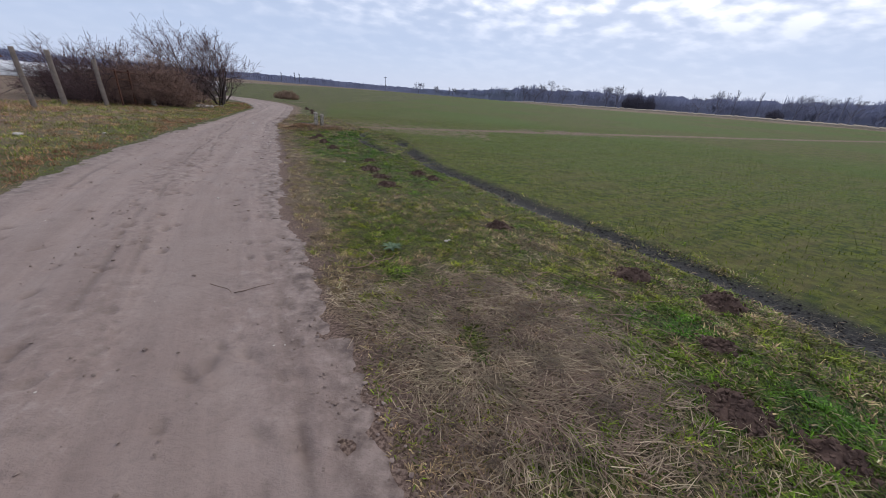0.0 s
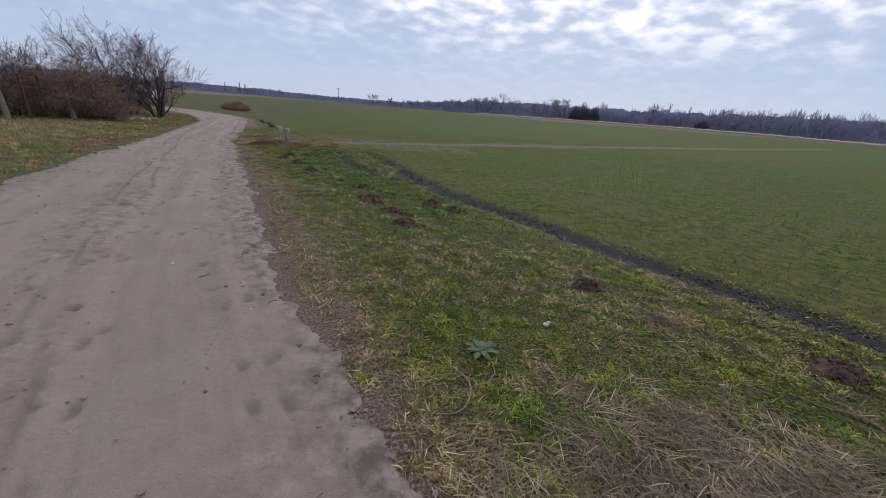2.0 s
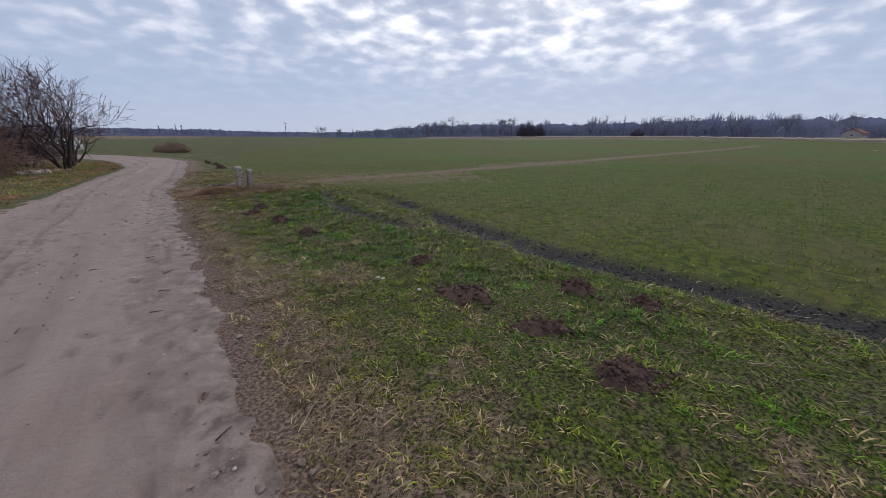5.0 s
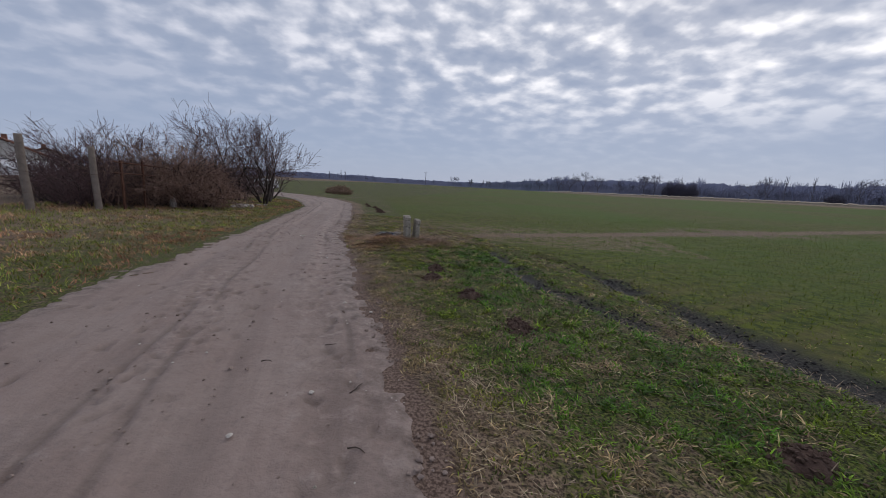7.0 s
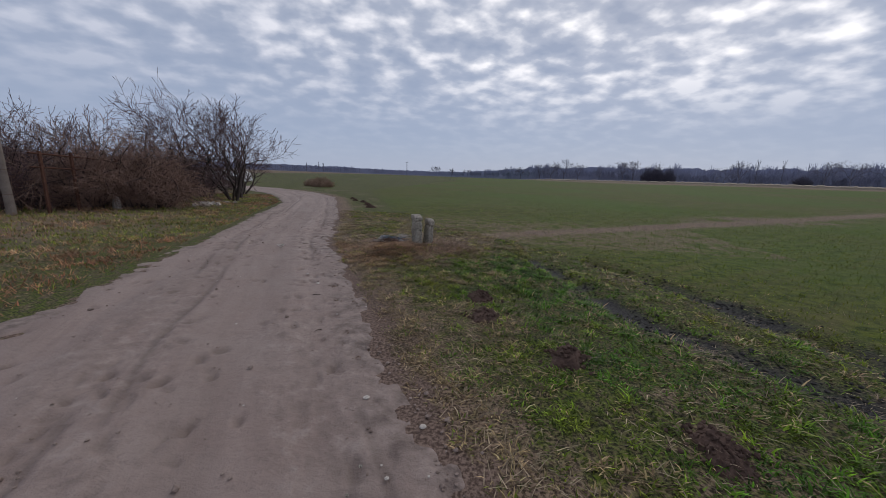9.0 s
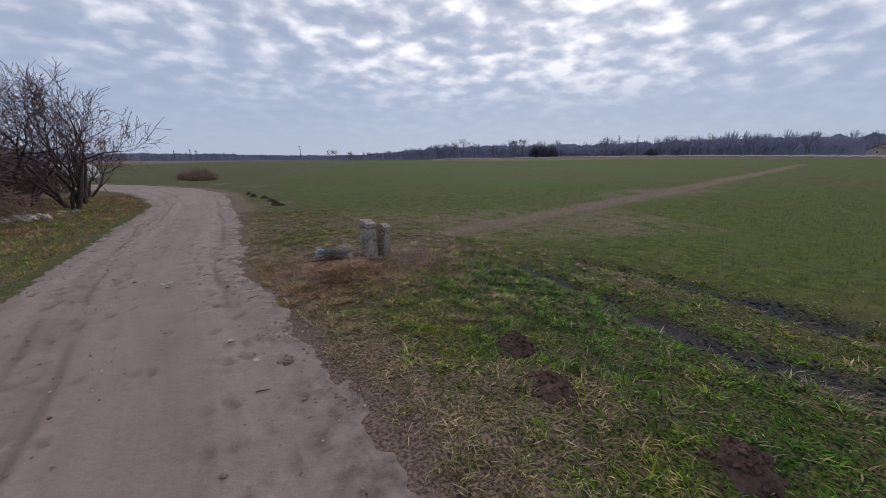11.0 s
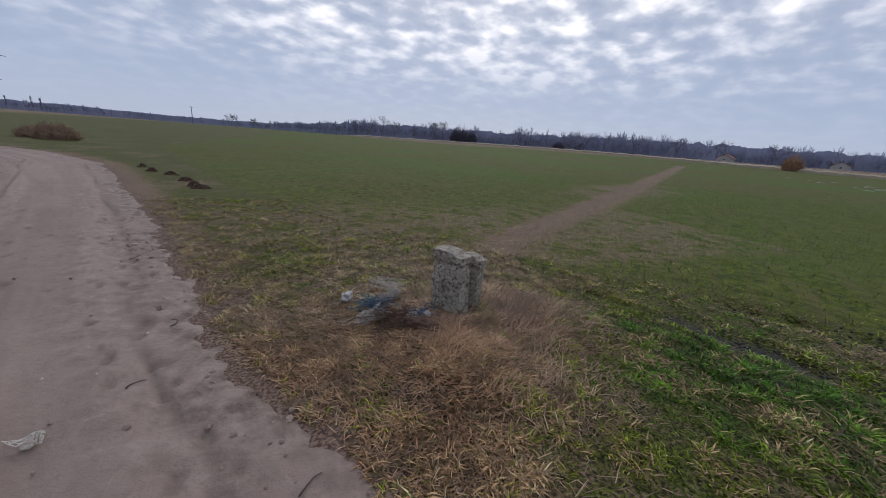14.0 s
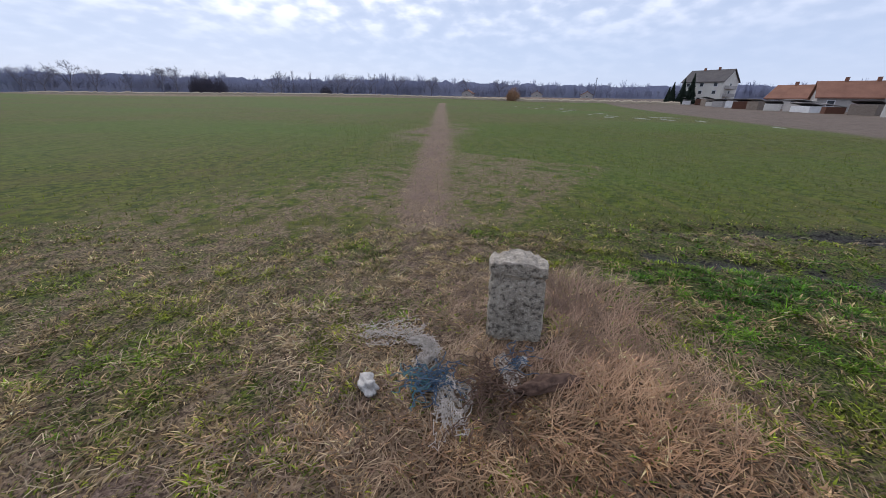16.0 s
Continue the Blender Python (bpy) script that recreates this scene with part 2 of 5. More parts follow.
def ground_material():
    m, nt, b = material("earth_and_turf", 0.95)
    co = place(nt)
    fine, mid, wide = noise_tex(nt, co, 45, 5, 0.65), noise_tex(nt, co, 7, 5, 0.6), noise_tex(nt, co, 0.35, 4, 0.55)
    huge = noise_tex(nt, co, 0.045, 3, 0.5)
    stretch = nt.nodes.new("ShaderNodeMapping")
    turned = nt.nodes.new("ShaderNodeMapping")
    turned.inputs["Rotation"].default_value = (0, 0, radians(-36))
    link(nt, co, turned.inputs[0])
    stretch.inputs["Scale"].default_value = (0.10, 1.0, 1.0)
    link(nt, turned.outputs[0], stretch.inputs[0])
    rows = noise_tex(nt, stretch.outputs[0], 2.6, 5, 0.65)
    f = ramp(nt, fine, [(0.42, 0.0), (0.58, 1.0)])
    clump = ramp(nt, noise_tex(nt, co, 9, 4, 0.6), [(0.40, 0.0), (0.58, 1.0)])
    turf = mix_col(nt, f, (0.012, 0.020, 0.003), (0.100, 0.130, 0.014))
    turf = mix_col(nt, clump, mix_col(nt, f, (0.018, 0.016, 0.008), (0.125, 0.108, 0.050)), turf)
    straw = mix_col(nt, f, (0.055, 0.036, 0.026), (0.25, 0.178, 0.122))
    soil = mix_col(nt, f, (0.070, 0.044, 0.034), (0.20, 0.140, 0.112))
    wet = mix_col(nt, f, (0.018, 0.018, 0.02), (0.05, 0.048, 0.046))
    crop = mix_col(nt, ramp(nt, mid, [(0.40, 0.0), (0.58, 1.0)]), (0.018, 0.032, 0.002), (0.088, 0.106, 0.007))
    crop = mix_col(nt, ramp(nt, rows, [(0.46, 0.0), (0.66, 0.65)]), crop, (0.112, 0.088, 0.038))
    crop = mix_col(nt, ramp(nt, wide, [(0.44, 0.0), (0.66, 0.45)]), crop, (0.092, 0.072, 0.030))
    crop = mix_col(nt, ramp(nt, huge, [(0.42, 0.0), (0.60, 0.75)]), crop, (0.050, 0.094, 0.005))
    speck = noise_tex(nt, co, 2.4, 6, 0.72)
    crop = mix_col(nt, ramp(nt, speck, [(0.36, 0.55), (0.50, 0.0)]), crop, (0.026, 0.040, 0.003))
    crop = mix_col(nt, ramp(nt, speck, [(0.56, 0.0), (0.68, 0.5)]), crop, (0.112, 0.112, 0.026))
    plough = mix_col(nt, ramp(nt, rows, [(0.35, 0.0), (0.65, 1.0)]), (0.085, 0.062, 0.05), (0.15, 0.115, 0.095))
    c = mix_col(nt, attr(nt, "crop"), turf, crop)
    torn = math_node(nt, "MULTIPLY", math_node(nt, "SUBTRACT", noise_tex(nt, co, 8, 7, 0.72), 0.5), 1.9)
    ragged = [ramp(nt, math_node(nt, "ADD", attr(nt, k), torn), [(0.30, 0.0), (0.72, 1.0)]) for k in ("dry", "soil")]
    c = mix_col(nt, ragged[0], c, straw)
    c = mix_col(nt, attr(nt, "plough"), c, plough)
    c = mix_col(nt, ragged[1], c, soil)
    c = mix_col(nt, attr(nt, "wet"), c, wet)
    link(nt, c, b.inputs["Base Color"])
    h = math_node(nt, "ADD", math_node(nt, "MULTIPLY", mid, 0.5), math_node(nt, "MULTIPLY", fine, 0.5))
    bump(nt, b, h, 0.8, 0.03)
    return m


def road_material():
    m, nt, b = material("packed_sandy_earth", 0.72)
    b.inputs["Specular IOR Level"].default_value = 0.5
    co = place(nt)
    # across in metres, along drawn out: the wheels' streaks follow the bend of the track
    lane = nt.nodes.new("ShaderNodeCombineXYZ")
    link(nt, attr(nt, "lane"), lane.inputs[0])
    link(nt, math_node(nt, "MULTIPLY", attr(nt, "along"), 0.07), lane.inputs[1])
    streak, fine_streak = noise_tex(nt, lane.outputs[0], 2.2, 5, 0.6), noise_tex(nt, lane.outputs[0], 13, 4, 0.6)
    blot, fine, grit = noise_tex(nt, co, 1.1, 5, 0.6), noise_tex(nt, co, 24, 5, 0.65), noise_tex(nt, co, 140, 3, 0.6)
    patchy = noise_tex(nt, co, 6.5, 5, 0.65)
    rough = attr(nt, "rough")
    c = mix_col(nt, ramp(nt, streak, [(0.35, 0.0), (0.65, 1.0)]), (0.196, 0.140, 0.119), (0.278, 0.204, 0.175))
    c = mix_col(nt, ramp(nt, fine_streak, [(0.36, 0.30), (0.52, 0.0)]), c, (0.165, 0.117, 0.100))
    c = mix_col(nt, ramp(nt, blot, [(0.42, 0.0), (0.64, 0.45)]), c, (0.285, 0.224, 0.195))
    mottle = math_node(nt, "MULTIPLY", ramp(nt, patchy, [(0.30, 0.75), (0.50, 0.0)]), math_node(nt, "ADD", math_node(nt, "MULTIPLY", rough, 0.85), 0.15))
    c = mix_col(nt, mottle, c, (0.160, 0.114, 0.097))
    pale = math_node(nt, "MULTIPLY", ramp(nt, patchy, [(0.54, 0.0), (0.68, 0.7)]), rough)
    c = mix_col(nt, pale, c, (0.330, 0.262, 0.230))
    c = mix_col(nt, ramp(nt, fine, [(0.30, 0.40), (0.46, 0.0)]), c, (0.140, 0.103, 0.088))
    c = mix_col(nt, ramp(nt, grit, [(0.68, 0.0), (0.78, 0.5)]), c, (0.42, 0.37, 0.33))
    # shade inside ruts and footprints, painted as a darker earth colour
    c = mix_col(nt, attr(nt, "hollow_shade"), c, (0.088, 0.060, 0.050))
    rim = mix_col(nt, ramp(nt, patchy, [(0.38, 0.0), (0.60, 1.0)]), (0.085, 0.057, 0.047), (0.255, 0.195, 0.168))
    c = mix_col(nt, attr(nt, "rim"), c, rim)
    link(nt, c, b.inputs["Base Color"])
    h = math_node(nt, "ADD", math_node(nt, "MULTIPLY", fine, 0.6), math_node(nt, "MULTIPLY", grit, 0.25))
    h = math_node(nt, "ADD", h, math_node(nt, "MULTIPLY", patchy, math_node(nt, "MULTIPLY", rough, 1.2)))
    bump(nt, b, h, 0.7, 0.03)
    return m


def blade_material():
    m, nt, b = material("grass_blade", 0.6)
    tint = attr(nt, "tint", "Color")
    co = place(nt)
    c = mix_col(nt, ramp(nt, noise_tex(nt, co, 30, 3), [(0.3, 0.0), (0.7, 0.5)]), tint, mix_col(nt, 1.0, tint, (0.5, 0.48, 0.4), "MULTIPLY"))
    link(nt, c, b.inputs["Base Color"])
    tr = nt.nodes.new("ShaderNodeBsdfTranslucent")
    link(nt, c, tr.inputs[0])
    mx = nt.nodes.new("ShaderNodeMixShader")
    mx.inputs[0].default_value = 0.25
    link(nt, b.outputs[0], mx.inputs[1])
    link(nt, tr.outputs[0], mx.inputs[2])
    link(nt, mx.outputs[0], nt.nodes["Material Output"].inputs[0])
    return m


def concrete_material():
    """Old washed-out concrete with pale and dark gravel standing out and lichen stains."""
    m, nt, b = material("weathered_concrete", 0.95)
    co = place(nt)
    big, mid, fine = noise_tex(nt, co, 5, 5, 0.65), noise_tex(nt, co, 32, 5, 0.65), noise_tex(nt, co, 110, 3, 0.6)
    c = mix_col(nt, ramp(nt, big, [(0.35, 0.0), (0.65, 1.0)]), (0.23, 0.205, 0.168), (0.43, 0.39, 0.325))
    c = mix_col(nt, ramp(nt, mid, [(0.38, 0.8), (0.48, 0.0)]), c, (0.055, 0.049, 0.042))
    c = mix_col(nt, ramp(nt, mid, [(0.54, 0.0), (0.62, 0.7)]), c, (0.50, 0.46, 0.39))
    c = mix_col(nt, ramp(nt, fine, [(0.57, 0.0), (0.66, 0.7)]), c, (0.52, 0.48, 0.42))
    link(nt, c, b.inputs["Base Color"])
    bump(nt, b, math_node(nt, "ADD", mid, math_node(nt, "MULTIPLY", fine, 0.4)), 1.0, 0.03)
    return m


M_GROUND, M_ROAD, M_BLADE = ground_material(), road_material(), blade_material()
M_BARK = mottled("grey_brown_bark", (0.035, 0.026, 0.024), (0.095, 0.075, 0.068), 6, 50, 0.9)
M_TWIG = mottled("brown_twig", (0.078, 0.046, 0.050), (0.150, 0.095, 0.094), 3, 30, 0.85)
M_RUSSET = mottled("russet_twig", (0.19, 0.115, 0.092), (0.31, 0.20, 0.155), 3, 30, 0.85)
M_CONCRETE = concrete_material()
M_CHIP = mottled("fresh_broken_concrete", (0.17, 0.15, 0.125), (0.48, 0.43, 0.37), 16, 70, 0.95, 1.0, 0.02, third=(0.10, 0.09, 0.075))
M_CRUMB = mottled("sandy_crumb", (0.13, 0.092, 0.077), (0.32, 0.25, 0.215), 3, 40, 0.95, 0.5)
M_MOLE = mottled("turned_earth", (0.05, 0.03, 0.024), (0.12, 0.076, 0.06), 9, 45, 0.98, 1.0, 0.03)
M_BLACKSOIL = mottled("wet_black_earth", (0.018, 0.017, 0.018), (0.05, 0.046, 0.043), 9, 45, 0.9, 1.0, 0.03)
M_POSTWOOD = mottled("weathered_post", (0.13, 0.105, 0.09), (0.25, 0.21, 0.18), 5, 60, 0.92, 0.6)
M_RUST = mottled("rusted_iron", (0.07, 0.032, 0.024), (0.16, 0.075, 0.05), 12, 90, 0.85, 0.6, metal=0.2)
# distance haze is painted into the far wood: pale blue-grey base colours
M_FARWOOD = mottled("haze_tinted_woodland", (0.23, 0.255, 0.375), (0.30, 0.32, 0.43), 0.05, 0.6, 1.0, 0.2)
# far trees and poles: bluish haze of distance mixed into the bark colour
M_FARTREE = mottled("haze_tinted_wood", (0.13, 0.135, 0.18), (0.20, 0.20, 0.25), 0.2, 2.0, 1.0, 0.2)

# ---- mesh helpers ----
def part(name, bm, mat, parent, label=""):
    me = bpy.data.meshes.new(name)
    bm.normal_update()
    bm.to_mesh(me)
    bm.free()
    me.materials.append(mat)
    ob = new(name, me)
    ob.parent = parent
    if label:
        tagged(ob, label)
    return ob


def thing(name, label, category, at=(0, 0, 0), rz=0, group="", kind=""):
    ob = new(name)
    ob.matrix_world = pose(*at, 0, 0, rz)
    return tagged(ob, label, category, group, kind)


def array_mesh(name, verts, faces, mat, smooth_faces=False, attrs=()):
    """A mesh from arrays. faces: arrays of equal-sided polygons. attrs: (name, kind, values at the points)."""
    me = bpy.data.meshes.new(name)
    faces = [f for f in faces if len(f)]
    loops = np.concatenate([f.ravel() for f in faces]).astype(np.int32)
    sizes = np.concatenate([np.full(len(f), f.shape[1]) for f in faces]).astype(np.int32)
    me.vertices.add(len(verts))
    me.vertices.foreach_set("co", np.ascontiguousarray(verts, dtype=np.float32).ravel())
    me.loops.add(len(loops))
    me.loops.foreach_set("vertex_index", loops)
    me.polygons.add(len(sizes))
    me.polygons.foreach_set("loop_start", np.concatenate([[0], np.cumsum(sizes)[:-1]]).astype(np.int32))
    me.polygons.foreach_set("use_smooth", np.full(len(sizes), smooth_faces))
    for nm, kind, vals in attrs:
        a = me.attributes.new(nm, kind, "POINT")
        a.data.foreach_set("color" if kind == "FLOAT_COLOR" else "value", np.ascontiguousarray(vals, dtype=np.float32).ravel())
    me.update(calc_edges=True)
    me.validate()
    me.materials.append(mat)
    return me


def grid_faces(nx, ny):
    i = np.arange(ny - 1)[:, None] * nx + np.arange(nx - 1)[None, :]
    i = i.ravel()
    return np.stack([i, i + 1, i + nx + 1, i + nx], 1)


def tubes(segs, sides=3):
    """Tapered tubes: rows of x0 y0 z0 x1 y1 z1 r0 r1."""
    s = np.asarray(segs, float)
    a, b, r0, r1 = s[:, :3], s[:, 3:6], s[:, 6], s[:, 7]
    d = b - a
    d = d / np.maximum(np.linalg.norm(d, axis=1, keepdims=True), 1e-9)
    ref = np.where(np.abs(d[:, 2:3]) > 0.9, np.array([[1.0, 0, 0]]), np.array([[0, 0, 1.0]]))
    u = np.cross(d, ref)
    u /= np.linalg.norm(u, axis=1, keepdims=True)
    v = np.cross(d, u)
    rings = []
    for k in range(sides):
        an = 2 * math.pi * k / sides
        w = math.cos(an) * u + math.sin(an) * v
        rings += [a + w * r0[:, None], b + w * r1[:, None]]
    verts = np.stack(rings, 1).reshape(-1, 3)
    base = np.arange(len(s))[:, None] * (2 * sides)
    quads = [np.stack([base[:, 0] + 2 * k, base[:, 0] + (2 * k + 2) % (2 * sides), base[:, 0] + (2 * k + 3) % (2 * sides), base[:, 0] + 2 * k + 1], 1) for k in range(sides)]
    return verts, [np.concatenate(quads)]


def tube_part(name, segs, mat, parent, sides=3, label=""):
    v, f = tubes(segs, sides)
    ob = new(name, array_mesh(name, v, f, mat, True))
    ob.parent = parent
    if label:
        tagged(ob, label)
    return ob


def chain(pts, radii, sides=5):
    """One connected tube along points, with closed ends."""
    p = np.asarray(pts, float)
    t = np.gradient(p, axis=0)
    t /= np.maximum(np.linalg.norm(t, axis=1, keepdims=True), 1e-9)
    ref = np.where(np.abs(t[:, 2:3]) > 0.9, np.array([[1.0, 0, 0]]), np.array([[0, 0, 1.0]]))
    u = np.cross(t, ref)
    u /= np.linalg.norm(u, axis=1, keepdims=True)
    v = np.cross(t, u)
    an = 2 * math.pi * np.arange(sides) / sides
    r = np.asarray(radii)[:, None, None]
    verts = (p[:, None, :] + r * (np.cos(an)[None, :, None] * u[:, None, :] + np.sin(an)[None, :, None] * v[:, None, :])).reshape(-1, 3)
    i = np.arange(len(p) - 1)[:, None] * sides + np.arange(sides)[None, :]
    j = np.arange(len(p) - 1)[:, None] * sides + (np.arange(sides)[None, :] + 1) % sides
    quads = np.stack([i, j, j + sides, i + sides], 2).reshape(-1, 4)
    ends = np.array([np.arange(sides)[::-1], (len(p) - 1) * sides + np.arange(sides)])
    return verts, [quads, ends]


def box(bm, x0, y0, z0, x1, y1, z1, bevel=0.0):
    r = bmesh.ops.create_cube(bm, size=1)
    bmesh.ops.scale(bm, vec=(x1 - x0, y1 - y0, z1 - z0), verts=r["verts"])
    bmesh.ops.translate(bm, vec=((x0 + x1) / 2, (y0 + y1) / 2, (z0 + z1) / 2), verts=r["verts"])
    if bevel:
        bmesh.ops.bevel(bm, geom=list({e for v in r["verts"] for e in v.link_edges}), offset=bevel, segments=2, affect="EDGES", profile=0.5)
    return bm


# ---- ground and road ----
def axis(lo, hi, step, far_lo, far_hi, cap_lo, cap_hi):
    mid = list(np.arange(lo, hi, step))
    up, d, p = [], step, mid[-1]
    while p < far_hi:
        d = min(d * 1.08, 1.2) if p < cap_hi else d * 1.5
        p += d
        up.append(p)
    down, d, p = [], step, lo
    while p > far_lo:
        d = min(d * 1.08, 1.2) if p > cap_lo else d * 1.5
        p -= d
        down.append(p)
    return np.array(down[::-1] + mid + up)


def build_ground():
    xs = axis(-13, 7, 0.09, -2500, 2500, -45, 125)
    ys = axis(-1, 22, 0.09, -2500, 2500, -15, 90)
    X, Y = np.meshgrid(xs, ys)
    x, y = X.ravel(), Y.ravel()
    z = height(x, y)
    soil, wet, dry, crop, plough = zones(x, y)
    z = z - 0.07 * smooth(0.2, 0.6, -np.maximum(road_right(x, y), road_left(x, y))) * (y < 44) * (y > -13)
    z = z + plough * 0.12 * (fbm(x, y, 1.1, 3, 77) - 0.5)
    me = array_mesh("ground", np.stack([x, y, z], 1), [grid_faces(len(xs), len(ys))], M_GROUND, True,
                    [("soil", "FLOAT", soil), ("wet", "FLOAT", wet), ("dry", "FLOAT", dry), ("crop", "FLOAT", crop), ("plough", "FLOAT", plough)])
    tagged(new("ground", me), "flat farmland with winter crop, turf verge and bare earth", "ground", kind="structure")


def build_road():
    ys = np.concatenate([np.arange(-13.5, 0, 0.15), np.arange(0, 20, 0.036), np.arange(20, 30, 0.1), np.arange(30, 50, 0.25)])
    nu = 140
    u = np.linspace(-0.06, 1.06, nu)
    xl, xr = road_edges(ys)
    X = xl[:, None] + (xr - xl)[:, None] * u[None, :]
    Y = np.repeat(ys[:, None], nu, 1)
    x, y = X.ravel(), Y.ravel()
    d = -np.maximum(road_right(x, y), road_left(x, y)) + 0.26 * (fbm(x, y, 1.7, 4, 51) - 0.5) + 0.16 * (fbm(x, y, 7.0, 2, 57) - 0.5)
    lane = -road_right(x, y)
    drift = lane + 0.35 * (fbm(x * 0 + 3, y, 0.35, 3, 81) - 0.5)
    smooth_track = np.exp(-((drift - 1.15) / 0.42) ** 4) + np.exp(-((drift - 2.65) / 0.42) ** 4)
    rough = np.clip((1 - 0.85 * smooth_track) * (0.35 + 1.3 * smooth(0.38, 0.66, fbm(x, y, 0.9, 3, 83))), 0, 1)
    rough = rough * (1 - 0.6 * smooth(1.9, 2.8, lane))
    z = height(x, y) + 0.010 - 0.05 * smooth(0.16, -0.22, d) - 0.012 * smooth_track
    z = z + rough * (0.022 * (fbm(x, y, 5.0, 3, 63) - 0.5) + 0.020 * (fbm(x, y, 13, 2, 70) - 0.5)) + 0.016 * (fbm(x, y, 6.0, 3, 64) - 0.45) * smooth(0.6, 0.1, d)
    # mask for the painted shade: strongest down in the ruts and prints
    hollow_shade = np.zeros(len(x))
    for at, depth, seed in ((0.42, 0.012, 1), (1.72, 0.014, 2), (1.98, 0.012, 3), (3.15, 0.014, 4)):
        wander = at + 0.30 * (fbm(x * 0 + seed, y, 0.4, 3, 85 + seed) - 0.5)
        cut = np.exp(-((lane - wander) / 0.032) ** 2) * smooth(0.46, 0.60, fbm(x * 0.3, y, 0.8, 3, 95 + seed))
        z = z - depth * cut
        hollow_shade = np.maximum(hollow_shade, 0.55 * cut)
    # trodden prints: short pits with a raised heel of sand
    rng = np.random.default_rng(17)
    z, hollow_shade = z.reshape(len(ys), nu), hollow_shade.reshape(len(ys), nu)
    for _ in range(620):
        py = rng.uniform(0.3, 21)
        side = rng.choice(4, p=(0.30, 0.40, 0.10, 0.20))
        pl = (0.45, 1.85, 1.2, 3.0)[side] + rng.normal(0, (0.16, 0.26, 0.3, 0.35)[side])
        px = float(np.interp(py, YR, XRv)) - pl / 0.87
        i0, i1 = np.searchsorted(ys, (py - 0.22, py + 0.22))
        gx, gy = X[i0:i1] - px, Y[i0:i1] - py
        an = radians(120) + rng.normal(0, 0.5)
        ca, sa = math.cos(an), math.sin(an)
        a, b = gx * ca + gy * sa, -gx * sa + gy * ca
        la, lb = rng.uniform(0.045, 0.095), rng.uniform(0.026, 0.045)
        pit = np.exp(-(a / la) ** 4 - (b / lb) ** 4)
        heel = np.exp(-((a + la * 1.25) / (la * 0.5)) ** 2 - (b / lb) ** 2)
        deep = rng.uniform(0.4, 1.0)
        z[i0:i1] += deep * (-0.028 * pit + 0.018 * heel)
        hollow_shade[i0:i1] = np.maximum(hollow_shade[i0:i1], 0.5 * deep * pit)
    z, hollow_shade = z.ravel(), hollow_shade.ravel()
    rim = smooth(0.42, 0.02, d + 0.5 * (fbm(x, y, 2.0, 3, 66) - 0.5)) * 0.85
    me = array_mesh("road", np.stack([x, y, z], 1), [grid_faces(nu, len(ys))], M_ROAD, True,
                    [("rim", "FLOAT", rim), ("lane", "FLOAT", lane), ("along", "FLOAT", y * 1.15), ("rough", "FLOAT", rough), ("hollow_shade", "FLOAT", hollow_shade)])
    tagged(new("road", me), "packed sandy earth farm track with wheel ruts and footprints", "dirt road", kind="structure")


def road_crumbs():
    """Broken crusts and crumbs of sand, thickest along the edges of the track."""
    rng = np.random.default_rng(19)
    ico = bmesh.new()
    bmesh.ops.create_icosphere(ico, subdivisions=1, radius=1)
    iv = np.array([v.co[:] for v in ico.verts])
    jf = np.array([[v.index for v in f.verts] for f in ico.faces])
    ico.free()
    n = 3200
    y = rng.uniform(0.2, 20, n)
    lane = np.where(rng.random(n) < 0.6, rng.normal(0.12, 0.16, n), np.where(rng.random(n) < 0.5, rng.normal(1.85, 0.35, n), rng.uniform(0, 3.6, n)))
    x = np.interp(y, YR, XRv) - lane / 0.87
    r = rng.uniform(0.004, 0.011, n) * (1 + 1.3 * rng.random(n) ** 4)
    keep = fbm(x, y, 1.6, 3, 58) > 0.42
    x, y, r = x[keep], y[keep], r[keep]
    n = len(x)
    v = iv[None] * r[:, None, None] * rng.uniform(0.6, 1.35, (n, len(iv), 1)) * np.array([1, 1, 0.6])
    v += np.stack([x, y, height(x, y) + 0.008 + r * 0.2], 1)[:, None]
    f = jf[None] + (np.arange(n) * len(iv))[:, None, None]
    tagged(new("road_crumbs", array_mesh("road_crumbs", v.reshape(-1, 3), [f.reshape(-1, 3)], M_CRUMB)), "crumbs and broken crusts of dry sandy earth on the track", "earth crumbs", kind="stuff")


build_ground()
build_road()
road_crumbs()


# ---- bare trees and thickets ----
def grow(rng, p, d, length, r, depth, out, wander=0.25, up=0.10, kids=(2, 4), shrink=0.68, spread=0.75):
    """Branch segments by recursion, sorted by depth into out."""
    steps = 3 if depth > 0 else 2
    pts = [np.array(p, float)]
    d = np.array(d, float)
    for k in range(steps):
        d = d + rng.normal(0, wander, 3) + np.array([0, 0, up])
        d /= np.linalg.norm(d)
        q = pts[-1] + d * length / steps
        ra, rb = r * (1 - 0.4 * k / steps), r * (1 - 0.4 * (k + 1) / steps)
        out.append((depth, *pts[-1], *q, ra, rb))
        pts.append(q)
        if depth > 0:
            for _ in range(rng.integers(*kids) if k == steps - 1 else rng.integers(0, 2)):
                s = d + rng.normal(0, spread, 3)
                s /= np.linalg.norm(s)
                grow(rng, q, s, length * shrink * rng.uniform(0.7, 1.15), rb * 0.62, depth - 1, out, wander, up, kids, shrink, spread)


